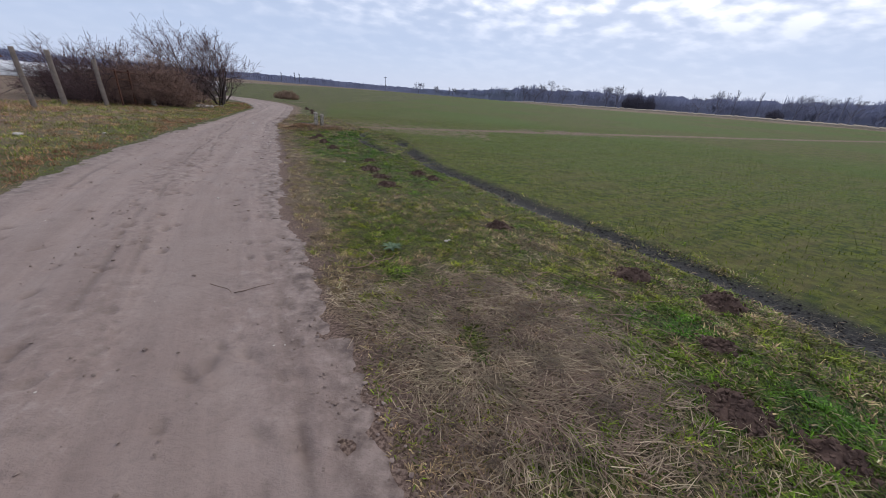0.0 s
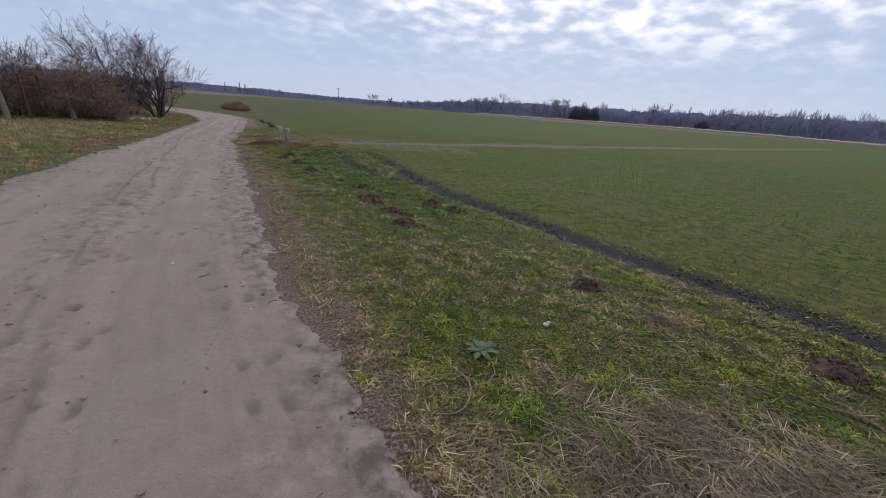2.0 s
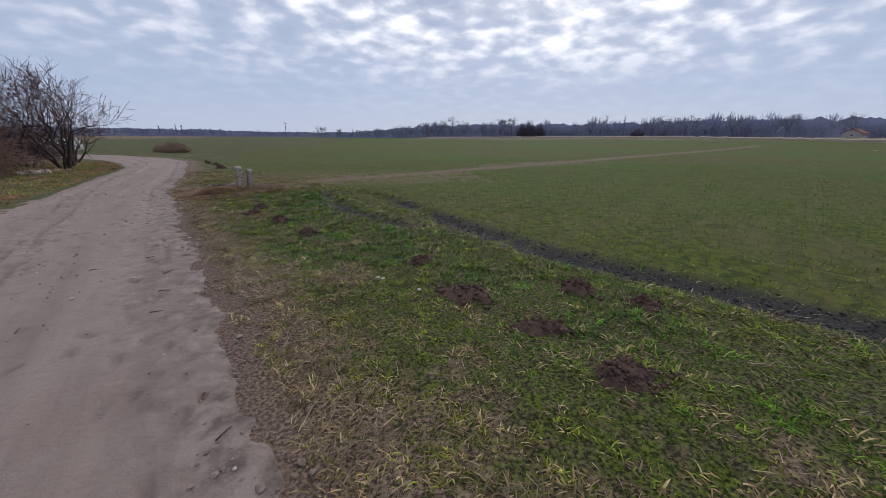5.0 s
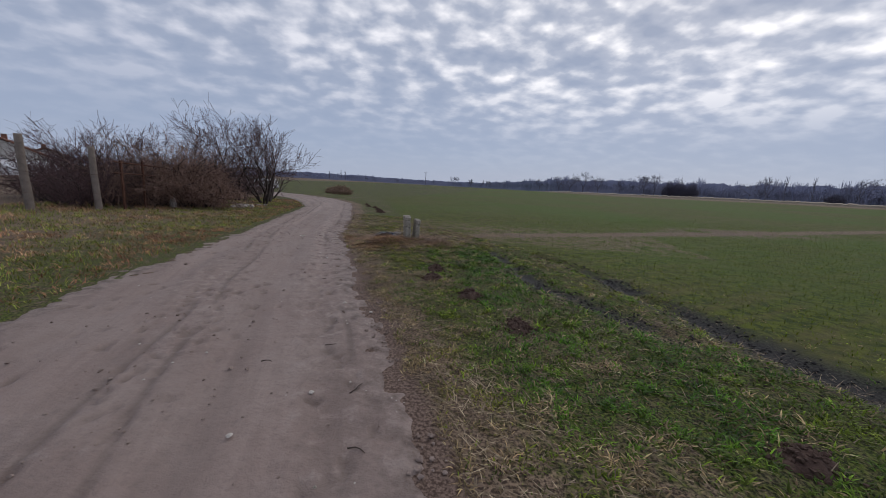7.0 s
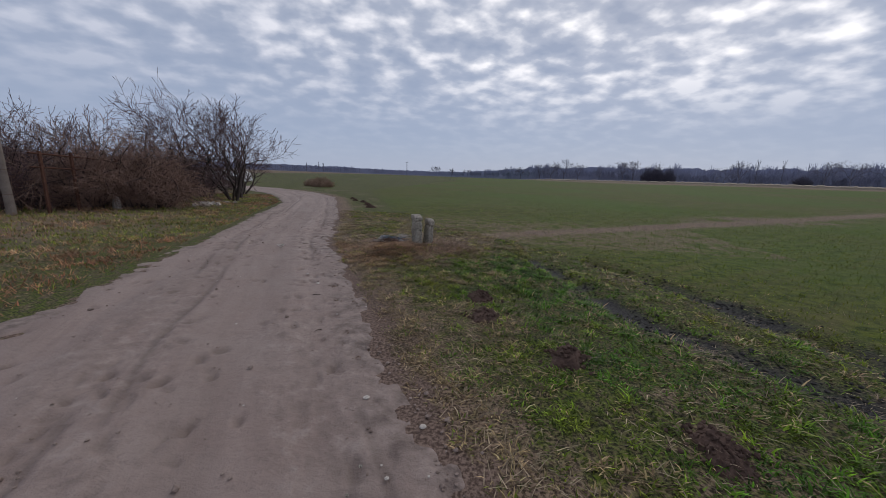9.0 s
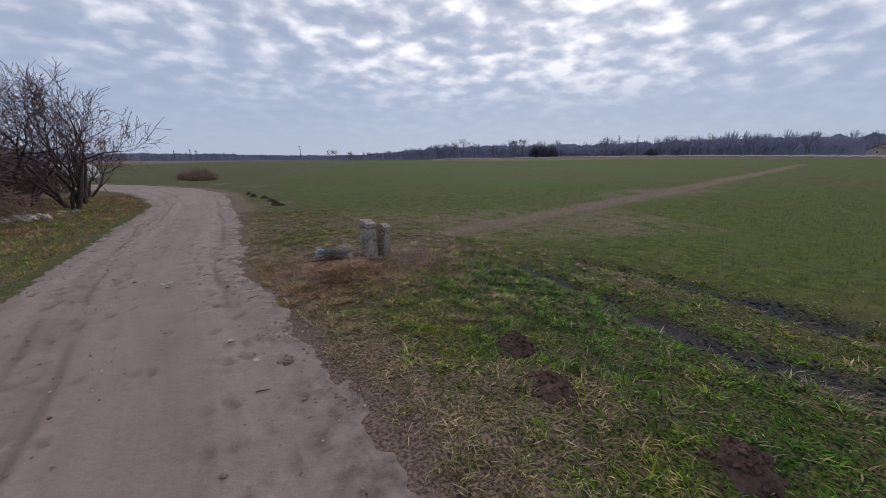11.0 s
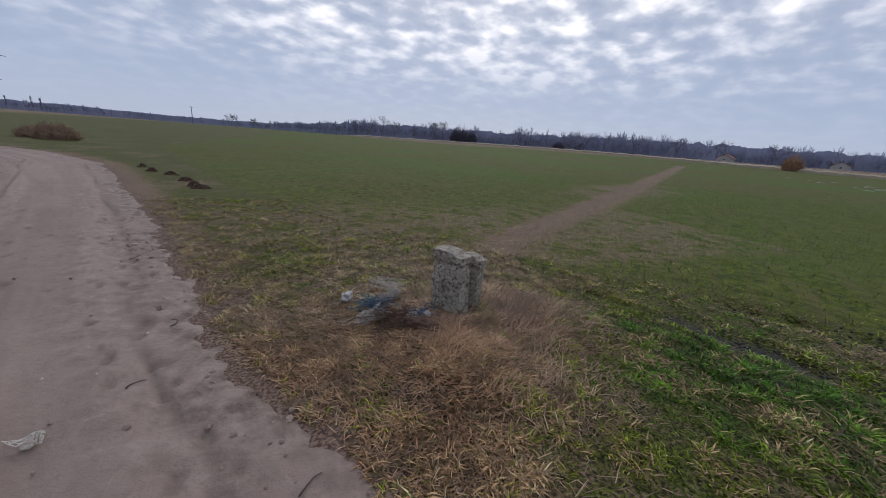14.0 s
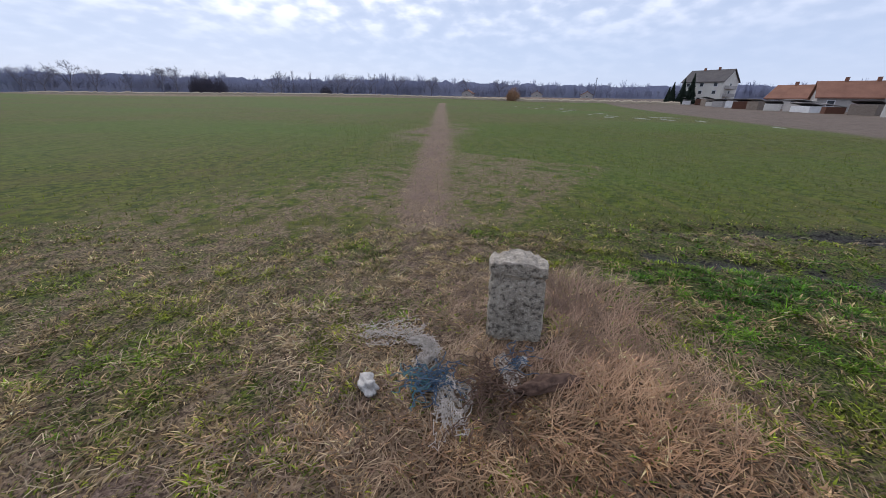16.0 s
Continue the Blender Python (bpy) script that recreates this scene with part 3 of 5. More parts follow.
def bare_tree(x, y, h, seed, stems=4, levels=4, label="leafless small tree with tangled grey-brown branches", group="trees by the track", twig=0.0105, lean=(0, 0), mats=None, z=None, name="bare_tree", r0=0.085, flare=0.36):
    rng = np.random.default_rng(seed)
    out = []
    for k in range(stems):
        an = 2 * math.pi * (k + rng.uniform(-0.3, 0.3)) / stems
        d = np.array([flare * math.cos(an) + lean[0], flare * math.sin(an) + lean[1], 1.0])
        grow(rng, (0.12 * math.cos(an), 0.12 * math.sin(an), -0.05), d / np.linalg.norm(d), h * rng.uniform(0.34, 0.46), r0 * rng.uniform(0.6, 1.0), levels, out, up=0.09, spread=0.55, kids=(2, 4), shrink=0.71, wander=0.21)
    a = np.array(out)
    top = np.percentile(a[:, 6], 99.5)
    a[:, 1:7] *= h / top
    a[:, 7:9] = np.maximum(a[:, 7:9], twig * 0.55)
    t = thing(name, label, "tree", (x, y, (zat(x, y) if z is None else z) - 0.03), group=group)
    big, small = (M_BARK, M_TWIG) if mats is None else mats
    tube_part("trunk", a[a[:, 0] >= levels - 1][:, 1:], big, t, 5)
    tube_part("crown", a[a[:, 0] < levels - 1][:, 1:], small, t, 3)
    return t


def thicket(x, y, w, dep, h, seed, label="dense leafless brown thicket of thin stems", mat=None, n=260, rz=0):
    """A mound of thin arching stems with side twigs."""
    rng = np.random.default_rng(seed)
    segs = []
    for _ in range(int(n * 0.52)):
        px, py = rng.uniform(-1, 1), rng.uniform(-1, 1)
        if px * px + py * py > 1:
            continue
        hh = h * (1 - 0.55 * (px * px + py * py)) * rng.uniform(0.55, 1.12)
        p = np.array([px * w / 2 * 0.75, py * dep / 2 * 0.75, -0.05])
        d = np.array([0.45 * px + rng.normal(0, 0.25), 0.45 * py + rng.normal(0, 0.25), 1.0])
        st = 6
        for k in range(st):
            d = d + rng.normal(0, 0.2, 3)
            d[2] -= 0.12 * k * 0.5
            d /= np.linalg.norm(d)
            q = p + d * hh / st * 1.15
            r = 0.011 * (1 - 0.75 * k / st) + 0.003
            segs.append((*p, *q, r, r * 0.85))
            for _ in range(rng.integers(2, 5)):
                e = d + rng.normal(0, 0.8, 3)
                e /= np.linalg.norm(e)
                m = q + e * rng.uniform(0.12, 0.45)
                segs.append((*q, *m, 0.0065, 0.0045))
                for _ in range(2):
                    e2 = e + rng.normal(0, 0.7, 3)
                    segs.append((*m, *(m + e2 * rng.uniform(0.08, 0.22)), 0.005, 0.003))
            p = q
    t = thing("thicket", label, "bush", (x, y, zat(x, y)), rz, group="thicket by the fence")
    s = np.array(segs)
    thick = s[:, 6] > 0.0066
    tube_part("stem_clump", s[thick], M_BARK, t, 4)
    tube_part("crown", s[~thick], mat or M_TWIG, t, 3)
    return t


for bx, by, bw, bd, bh, bs, bn, bmat in ((-17.6, 16.9, 2.2, 2.2, 2.0, 11, 170, M_TWIG), (-16.9, 18.6, 2.4, 2.4, 2.4, 12, 520, M_RUSSET), (-15.9, 19.4, 2.2, 2.2, 2.25, 13, 640, M_RUSSET),
                                         (-19.2, 18.6, 3.0, 2.4, 2.7, 14, 300, M_TWIG), (-17.6, 21.2, 3.0, 2.6, 2.9, 15, 320, M_TWIG), (-20.6, 17.9, 2.6, 2.4, 2.4, 18, 200, M_TWIG), (-21.6, 19.6, 3.0, 2.6, 2.8, 19, 260, M_TWIG), (-19.8, 24.6, 3.0, 3.0, 2.5, 16, 240, M_TWIG), (-22.5, 30.0, 4.0, 3.0, 2.4, 17, 240, M_TWIG)):
    thicket(bx, by, bw, bd, bh, bs, mat=bmat, n=bn)
bare_tree(-18.6, 18.0, 3.1, 21, 4, 4)
bare_tree(-17.8, 19.8, 3.3, 22, 4, 4)
bare_tree(-16.6, 21.6, 4.5, 23, 4, 4)
bare_tree(-15.7, 23.4, 4.1, 24, 5, 4, flare=0.38)
bare_tree(-16.6, 25.0, 4.5, 25, 5, 4, flare=0.38)
bare_tree(-17.2, 23.6, 4.5, 27, 5, 4)
bare_tree(-18.4, 27.6, 3.6, 26, 4, 4)


# ---- fence ----
def fence_post(x, y, h, r, lean, seed):
    rng = np.random.default_rng(seed)
    bm = bmesh.new()
    rings = []
    for k in range(9):
        z = -0.25 + (h + 0.25) * k / 8
        ring = []
        for a in range(10):
            an = 2 * math.pi * a / 10
            rr = r * (1.08 - 0.16 * k / 8) * (1 + rng.normal(0, 0.035))
            ring.append(bm.verts.new((rr * math.cos(an) + lean[0] * z + 0.008 * math.sin(k), rr * math.sin(an) + lean[1] * z, z + (rng.normal(0, 0.012) if k == 8 else 0))))
        rings.append(ring)
    for a, b in zip(rings, rings[1:]):
        for k in range(10):
            bm.faces.new((a[k], a[(k + 1) % 10], b[(k + 1) % 10], b[k]))
    bm.faces.new(rings[-1])
    for f in bm.faces:
        f.smooth = len(f.verts) == 4
    t = thing("fence_post", "weathered grey-brown round wooden fence post in dry grass", "fence post", (x, y, zat(x, y)), group="old fence posts")
    part("post", bm, M_POSTWOOD, t)
    wires = [((0.0, 0.0, zz), ) for zz in (0.5, 1.1)]
    for (c,) in wires:
        seg = [(c[0] + lean[0] * c[2] + r * 1.05 * math.cos(a), r * 1.05 * math.sin(a) + lean[1] * c[2], c[2], c[0] + lean[0] * c[2] + r * 1.05 * math.cos(a + 0.7), r * 1.05 * math.sin(a + 0.7) + lean[1] * c[2], c[2] + 0.01, 0.004, 0.004) for a in np.arange(0, 6.2, 0.7)]
        tube_part("wire_loop", seg, M_RUST, t, 4, "rusty wire loop")
    return t


for fx, fy, fh, fr, fl, fs in ((-15.4, 11.2, 2.1, 0.085, (-0.06, 0.02), 1), (-15.9, 13.0, 2.1, 0.085, (-0.07, 0.0), 2), (-16.65, 14.75, 2.12, 0.095, (-0.07, 0.02), 3), (-16.1, 16.1, 1.95, 0.09, (-0.07, 0.03), 4)):
    fence_post(fx, fy, fh, fr, fl, fs)


def rusty_gate():
    t = thing("metal_gate", "rusted iron gate frame standing against the thicket", "gate", (-15.9, 16.6, zat(-15.9, 16.6)), 94)
    for k, (px, ph) in enumerate(((0.15, 1.6), (0.9, 1.62), (2.2, 1.5))):
        bm = box(bmesh.new(), px - 0.03, -0.03, -0.1, px + 0.03, 0.03, ph, 0.006)
        part("gate_post", bm, M_RUST, t)
    for z0, z1 in ((1.55, 1.42), (1.2, 1.1)):
        tube_part("rail", [(-0.1, 0, z0, 2.3, 0, z1, 0.022, 0.022)], M_RUST, t, 6)


rusty_gate()


# ---- concrete stumps ----
def stump(name, x, y, w, d, h, rz, tilt, seed, label):
    rng = np.random.default_rng(seed)
    bm = bmesh.new()
    nx, ny, nz = 12, 5, 26
    def co(i, j, k):
        u, v, s = i / nx * 2 - 1, j / ny * 2 - 1, k / nz
        round_ = 1 - 0.06 * (abs(u) ** 6) * (abs(v) ** 6)
        top = h + 0.010 * math.sin(2.1 * u + seed) + 0.018 * noise.noise(Vector((u * 2.2, v * 2, seed)))
        if u > 0.55 or u < -0.6:
            top -= 0.035 * abs(noise.noise(Vector((u * 3, seed, 1.5)))) + 0.008
        z = -0.15 + (top + 0.15) * s
        taper = 1.06 - 0.08 * s
        n = 0.010 * noise.noise(Vector((u * 3, v * 3 + seed, z * 9))) + 0.004 * noise.noise(Vector((u * 9, v * 9 + seed, z * 26)))
        lip = 0.008 if z > h - 0.09 else (-0.010 if z > h - 0.14 else 0.0)
        return Vector((u * (w / 2 * taper + lip + n) * round_, v * (d / 2 * taper + lip + n) * round_, z))
    grid = {}
    for i in range(nx + 1):
        for j in range(ny + 1):
            for k in range(nz + 1):
                if i in (0, nx) or j in (0, ny) or k in (0, nz):
                    grid[i, j, k] = bm.verts.new(co(i, j, k))
    def quad(*ks):
        bm.faces.new([grid[k] for k in ks])
    for i in range(nx):
        for k in range(nz):
            quad((i, 0, k), (i + 1, 0, k), (i + 1, 0, k + 1), (i, 0, k + 1))
            quad((i + 1, ny, k), (i, ny, k), (i, ny, k + 1), (i + 1, ny, k + 1))
    for j in range(ny):
        for k in range(nz):
            quad((0, j + 1, k), (0, j, k), (0, j, k + 1), (0, j + 1, k + 1))
            quad((nx, j, k), (nx, j + 1, k), (nx, j + 1, k + 1), (nx, j, k + 1))
    for i in range(nx):
        for j in range(ny):
            quad((i, j + 1, 0), (i + 1, j + 1, 0), (i + 1, j, 0), (i, j, 0))
    t = thing(name, label, "concrete block", (x, y, zat(x, y) - 0.03), rz, group="concrete stumps")
    t.rotation_euler = (radians(tilt[0]), radians(tilt[1]), radians(rz))
    body = part("body", bm, M_CONCRETE, t)
    cap = bmesh.new()
    top = {}
    for i in range(nx + 1):
        for j in range(ny + 1):
            p = co(i, j, nz)
            edge = i in (0, nx) or j in (0, ny)
            top[i, j] = cap.verts.new(p + Vector((0, 0, 0.001 if edge else 0.003 + 0.008 * rng.random())))
            if edge:
                top[i, j, 0] = cap.verts.new(co(i, j, nz) + Vector((p.x * 0.012, p.y * 0.03, -0.003 - 0.022 * rng.random() ** 2)))
    for i in range(nx):
        for j in range(ny):
            cap.faces.new([top[i, j], top[i + 1, j], top[i + 1, j + 1], top[i, j + 1]])
    ring = [(i, 0) for i in range(nx)] + [(nx, j) for j in range(ny)] + [(i, ny) for i in range(nx, 0, -1)] + [(0, j) for j in range(ny, 0, -1)]
    for a, b in zip(ring, ring[1:] + ring[:1]):
        cap.faces.new([top[a], top[(*a, 0)], top[(*b, 0)], top[b]])
    part("broken_top", cap, M_CHIP, t, "pale freshly broken concrete edge")
    return t


stump("concrete_stump", -5.76, 15.8, 0.335, 0.14, 0.585, -63, (1.5, -1.5), 3, "weathered grey concrete stump with a chipped pale top, in dry grass")
stump("concrete_stump", -5.56, 15.90, 0.25, 0.11, 0.50, -58, (-3, 3), 8, "smaller weathered concrete stump leaning behind another, chipped top")


# ---- molehills and clods ----
def mound(name, x, y, w, d, h, rz, seed, mat, label, category, group):
    rng = np.random.default_rng(seed)
    n = 30
    a = np.linspace(-1, 1, n)
    U, V = np.meshgrid(a, a)
    u, v = U.ravel(), V.ravel()
    r = np.hypot(u, v)
    an = np.arctan2(v, u)
    lim = 0.78 + 0.22 * np.sin(an * 2 + seed) * 0.5 + 0.12 * np.sin(an * 5 + seed * 2.3)
    prof = smooth(1.0, 0.15, r / np.maximum(lim, 0.3))
    px, py = u * w / 2, v * d / 2
    z = h * prof * (0.55 + 0.9 * fbm(u + seed, v, 3.2, 4, seed)) + h * 0.55 * (fbm(px + seed, py, 26, 3, seed + 3) - 0.35) * (prof > 0.02)
    ca, sa = math.cos(radians(rz)), math.sin(radians(rz))
    z = z + height(x + px * ca - py * sa, y + px * sa + py * ca) - zat(x, y) - 0.035 * (1 - smooth(0.0, 0.12, prof)) - 0.004
    me = array_mesh(name, np.stack([px, py, z], 1), [grid_faces(n, n)], mat, True)
    ob = new(name, me)
    ob.matrix_world = pose(x, y, zat(x, y), 0, 0, rz)
    tagged(ob, label, category, group)
    bits = []
    for k in range(int(85 * w / 0.5)):
        q = rng.normal(0, 0.27, 2)
        bits.append((q[0] * w * 0.75, q[1] * d * 0.75, rng.uniform(0.006, 0.024)))
    bm = bmesh.new()
    for bx, by, br in bits:
        hit = np.argmin((px - bx) ** 2 + (py - by) ** 2)
        g = bmesh.ops.create_icosphere(bm, subdivisions=1, radius=br, matrix=Matrix.Translation((bx, by, max(float(z[hit]), zat(x + bx * ca - by * sa, y + bx * sa + by * ca) - zat(x, y)) + br * 0.3)))
        for vv in g["verts"]:
            vv.co += Vector(rng.normal(0, br * 0.22, 3))
    tagged(part("crumb_scatter", bm, mat, ob, "loose crumbs of earth"), kind="stuff")
    return ob


MOLE = "molehill of loose dark brown earth in the grass"
for k, (mx, my, mw, md, mh) in enumerate(MOLES):
    mound("molehill", mx, my, mw * 1.15, md * 1.15, mh * 0.75, 35 * k, 40 + k, M_MOLE, MOLE, "molehill", "molehills on the verge")
for k, (mx, my) in enumerate(((-12.0, 28.0), (-11.4, 26.9), (-10.7, 26.1), (-10.0, 24.8), (-9.35, 23.4), (-9.6, 23.9))):
    mound("earth_clod", mx, my, 0.5, 0.26, 0.09, 120 + 20 * k, 80 + k, M_MOLE, "dark lump of turned earth along the field edge", "earth clod", "turned clods")


# ---- grass ----
def blades(x, y, length, width, heading, lean, curl, tint, lift=0.0):
    """Bent blades of five points: arrays of one value a blade."""
    n = len(x)
    z = height(x, y) - 0.012 + lift
    dx, dy = np.cos(heading), np.sin(heading)
    sx, sy = -dy * width / 2, dx * width / 2
    m, t = length * 0.55, length
    l1, l2 = lean, np.minimum(lean + curl, 1.52)
    mx, my, mz = x + dx * m * np.sin(l1), y + dy * m * np.sin(l1), z + m * np.cos(l1)
    tx, ty, tz = mx + dx * (t - m) * np.sin(l2), my + dy * (t - m) * np.sin(l2), mz + (t - m) * np.cos(l2)
    v = np.empty((n, 5, 3), np.float32)
    v[:, 0] = np.stack([x - sx, y - sy, z], 1)
    v[:, 1] = np.stack([x + sx, y + sy, z], 1)
    v[:, 2] = np.stack([mx + sx * 0.8, my + sy * 0.8, mz], 1)
    v[:, 3] = np.stack([mx - sx * 0.8, my - sy * 0.8, mz], 1)
    v[:, 4] = np.stack([tx, ty, tz], 1)
    i = np.arange(n) * 5
    quads, tris = np.stack([i, i + 1, i + 2, i + 3], 1), np.stack([i + 3, i + 2, i + 4], 1)
    col = np.ones((n, 5, 4), np.float32)
    col[:, :, :3] = tint[:, None, :]
    return v.reshape(-1, 3), [quads, tris], col.reshape(-1, 4)


def grass_stuff(name, args, label, category="grass"):
    v, f, c = blades(*args)
    tagged(new(name, array_mesh(name, v, f, M_BLADE, False, [("tint", "FLOAT_COLOR", c)])), label, category, kind="stuff")


def lerp(a, b, t):
    return np.asarray(a)[None, :] * (1 - t[:, None]) + np.asarray(b)[None, :] * t[:, None]


LUSH, YELLOWGREEN, STRAW, DEAD, ORANGE, DARKGREEN = (0.095, 0.25, 0.012), (0.29, 0.31, 0.028), (0.48, 0.385, 0.19), (0.24, 0.16, 0.10), (0.40, 0.22, 0.115), (0.035, 0.090, 0.010)


def tufted(rng, n, x0, x1, y0, y1, per=16, tuft=0.055):
    """Points gathered in tufts."""
    k = n // per
    cx, cy = rng.uniform(x0, x1, k), rng.uniform(y0, y1, k)
    x = np.repeat(cx, per) + rng.normal(0, tuft, k * per)
    y = np.repeat(cy, per) + rng.normal(0, tuft, k * per)
    return x, y, np.repeat(np.arange(k), per)


def build_verge():
    rng = np.random.default_rng(5)
    n0 = 700000
    per = 12
    k = n0 // per
    cy = rng.uniform(-1.5, 22, k)
    cx = np.interp(cy, YR, XRv) + 6.0 * rng.random(k) ** 1.35 / 0.87
    x, y = np.repeat(cx, per) + rng.normal(0, 0.032, k * per), np.repeat(cy, per) + rng.normal(0, 0.032, k * per)
    x2, y2, t2 = tufted(rng, 230000, -8.6, -3.6, 13.2, 18.6, 12, 0.035)
    x3, y3, t3 = tufted(rng, 230000, -0.5, 4.8, 0.6, 5.6, 12, 0.035)
    x, y = np.concatenate([x, x2, x3]), np.concatenate([y, y2, y3])
    tid = np.arange(len(x)) // per
    dr = road_right(x, y)
    soil, wet, dry, crop, plough = zones(x, y)
    n1 = fbm(x, y, 1.4, 3, 91)
    tus = smooth(0.30, 0.70, fbm(x, y, 8.5, 3, 133))           # tussocks and the gaps between them
    small = smooth(0.30, 0.70, fbm(x, y, 17.0, 2, 134))
    bare = np.zeros(len(x))
    for mx, my, mw, md, mh in MOLES:
        bare = np.maximum(bare, np.exp(-(np.hypot(x - mx, y - my) / (0.42 * (mw + md) / 2)) ** 6))
    bare = np.maximum(bare, 0.85 * np.exp(-(np.hypot(x - STUMP[0], y - STUMP[1]) / 0.27) ** 6))
    ragged = dr + 0.30 * (fbm(x, y, 3.3, 3, 135) - 0.5)
    keep = (ragged > 0.04) & (rng.random(len(x)) < (1 - wet) * (1 - 0.55 * soil) * (1 - 0.8 * crop) * (1 - 0.95 * bare)) & (rng.random(len(x)) < (0.6 + 0.9 * n1) * (0.50 + 0.6 * tus))
    x, y, tid, dr, dry, crop, n1, tus, small = (a[keep] for a in (x, y, tid, dr, dry, crop, n1, tus, small))
    n = len(x)
    hd = rng.uniform(0, 2 * math.pi, tid.max() + 1)[tid] + rng.normal(0, 1.0, n)
    lush = np.exp(-(poly_dist(x, y, [(-4.0, 14.6), (-3.2, 12.6), (-2.0, 10.6), (0.5, 8.0)]) / 1.35) ** 2) * np.clip(1.5 * fbm(x, y, 1.1, 3, 143) + 0.15, 0.25, 1)
    lush = np.maximum(lush, 0.8 * np.exp(-(np.hypot(x - 4.0, y - 1.6) / 1.4) ** 2))
    dryp = np.clip(dry - 0.75 * lush + 1.3 * (fbm(x, y, 2.6, 3, 95) - 0.5), 0, 1)
    dead = rng.random(n) < np.clip(0.26 * (1 - 0.8 * lush) + 0.78 * dryp + 1.5 * (fbm(x, y, 4.2, 3, 97) - 0.5) + 0.8 * (fbm(x, y, 13.0, 2, 98) - 0.5), 0.04, 0.97)
    orange = np.exp(-(np.hypot(x + 6.3, y - 14.9) / 0.9) ** 2) + 0.35 * np.exp(-(np.hypot(x + 4.95, y - 15.4) / 0.7) ** 2) + 0.5 * np.exp(-(np.hypot(x + 7.0, y - 15.6) / 1.1) ** 2)
    cut = np.exp(-(np.hypot(x - 1.9, y - 2.4) / 1.4) ** 4)
    g = lerp(YELLOWGREEN, LUSH, np.clip(0.18 + 0.85 * lush + 1.6 * (fbm(x, y, 2.2, 3, 99) - 0.5), 0, 1))
    g = g + (np.asarray(DARKGREEN)[None] - g) * (0.45 * rng.random(n))[:, None]
    s = lerp(STRAW, DEAD, np.clip(rng.random(n) * 0.9 + 0.6 * cut, 0, 1))
    s = s + (np.asarray(ORANGE)[None] - s) * np.clip(orange * rng.uniform(0.2, 1.2, n) + 0.25 * rng.random(n), 0, 0.88)[:, None]
    mauve = np.exp(-(np.hypot(x + 6.2, y - 15.7) / 1.5) ** 4)
    s = s + (np.asarray((0.34, 0.225, 0.175))[None] - s) * (0.55 * mauve * rng.random(n))[:, None]
    # blade tint darkens in the tussock gaps, standing in for shade there
    tone = (1 + 0.25 * mauve) * (0.50 + 0.62 * tus) * (0.50 + 0.72 * small) * rng.uniform(0.5, 1.45, tid.max() + 1)[tid]
    tint = np.where(dead[:, None], s, g) * (rng.uniform(0.45, 1.5, n) * tone)[:, None]
    ln = rng.uniform(0.035, 0.085, n) * (1 + 0.5 * lush) * np.where(dead, 1.25, 1.0) * (1 + 0.25 * np.clip(orange, 0, 1)) * (1 - 0.35 * crop) * (0.55 + 0.40 * tus)
    lean = np.where(dead, rng.uniform(0.8, 1.5, n), rng.uniform(0.6, 1.4, n))
    lean = np.where(dead & (cut > 0.4), rng.uniform(1.2, 1.5, n), lean)
    grass_stuff("verge_grass", (x, y, ln, rng.uniform(0.0055, 0.0115, n) * (1 + 0.10 * dr), hd, lean, rng.uniform(0.2, 0.9, n), np.clip(tint, 0, 0.8)), "short matted green and straw-coloured verge grass")


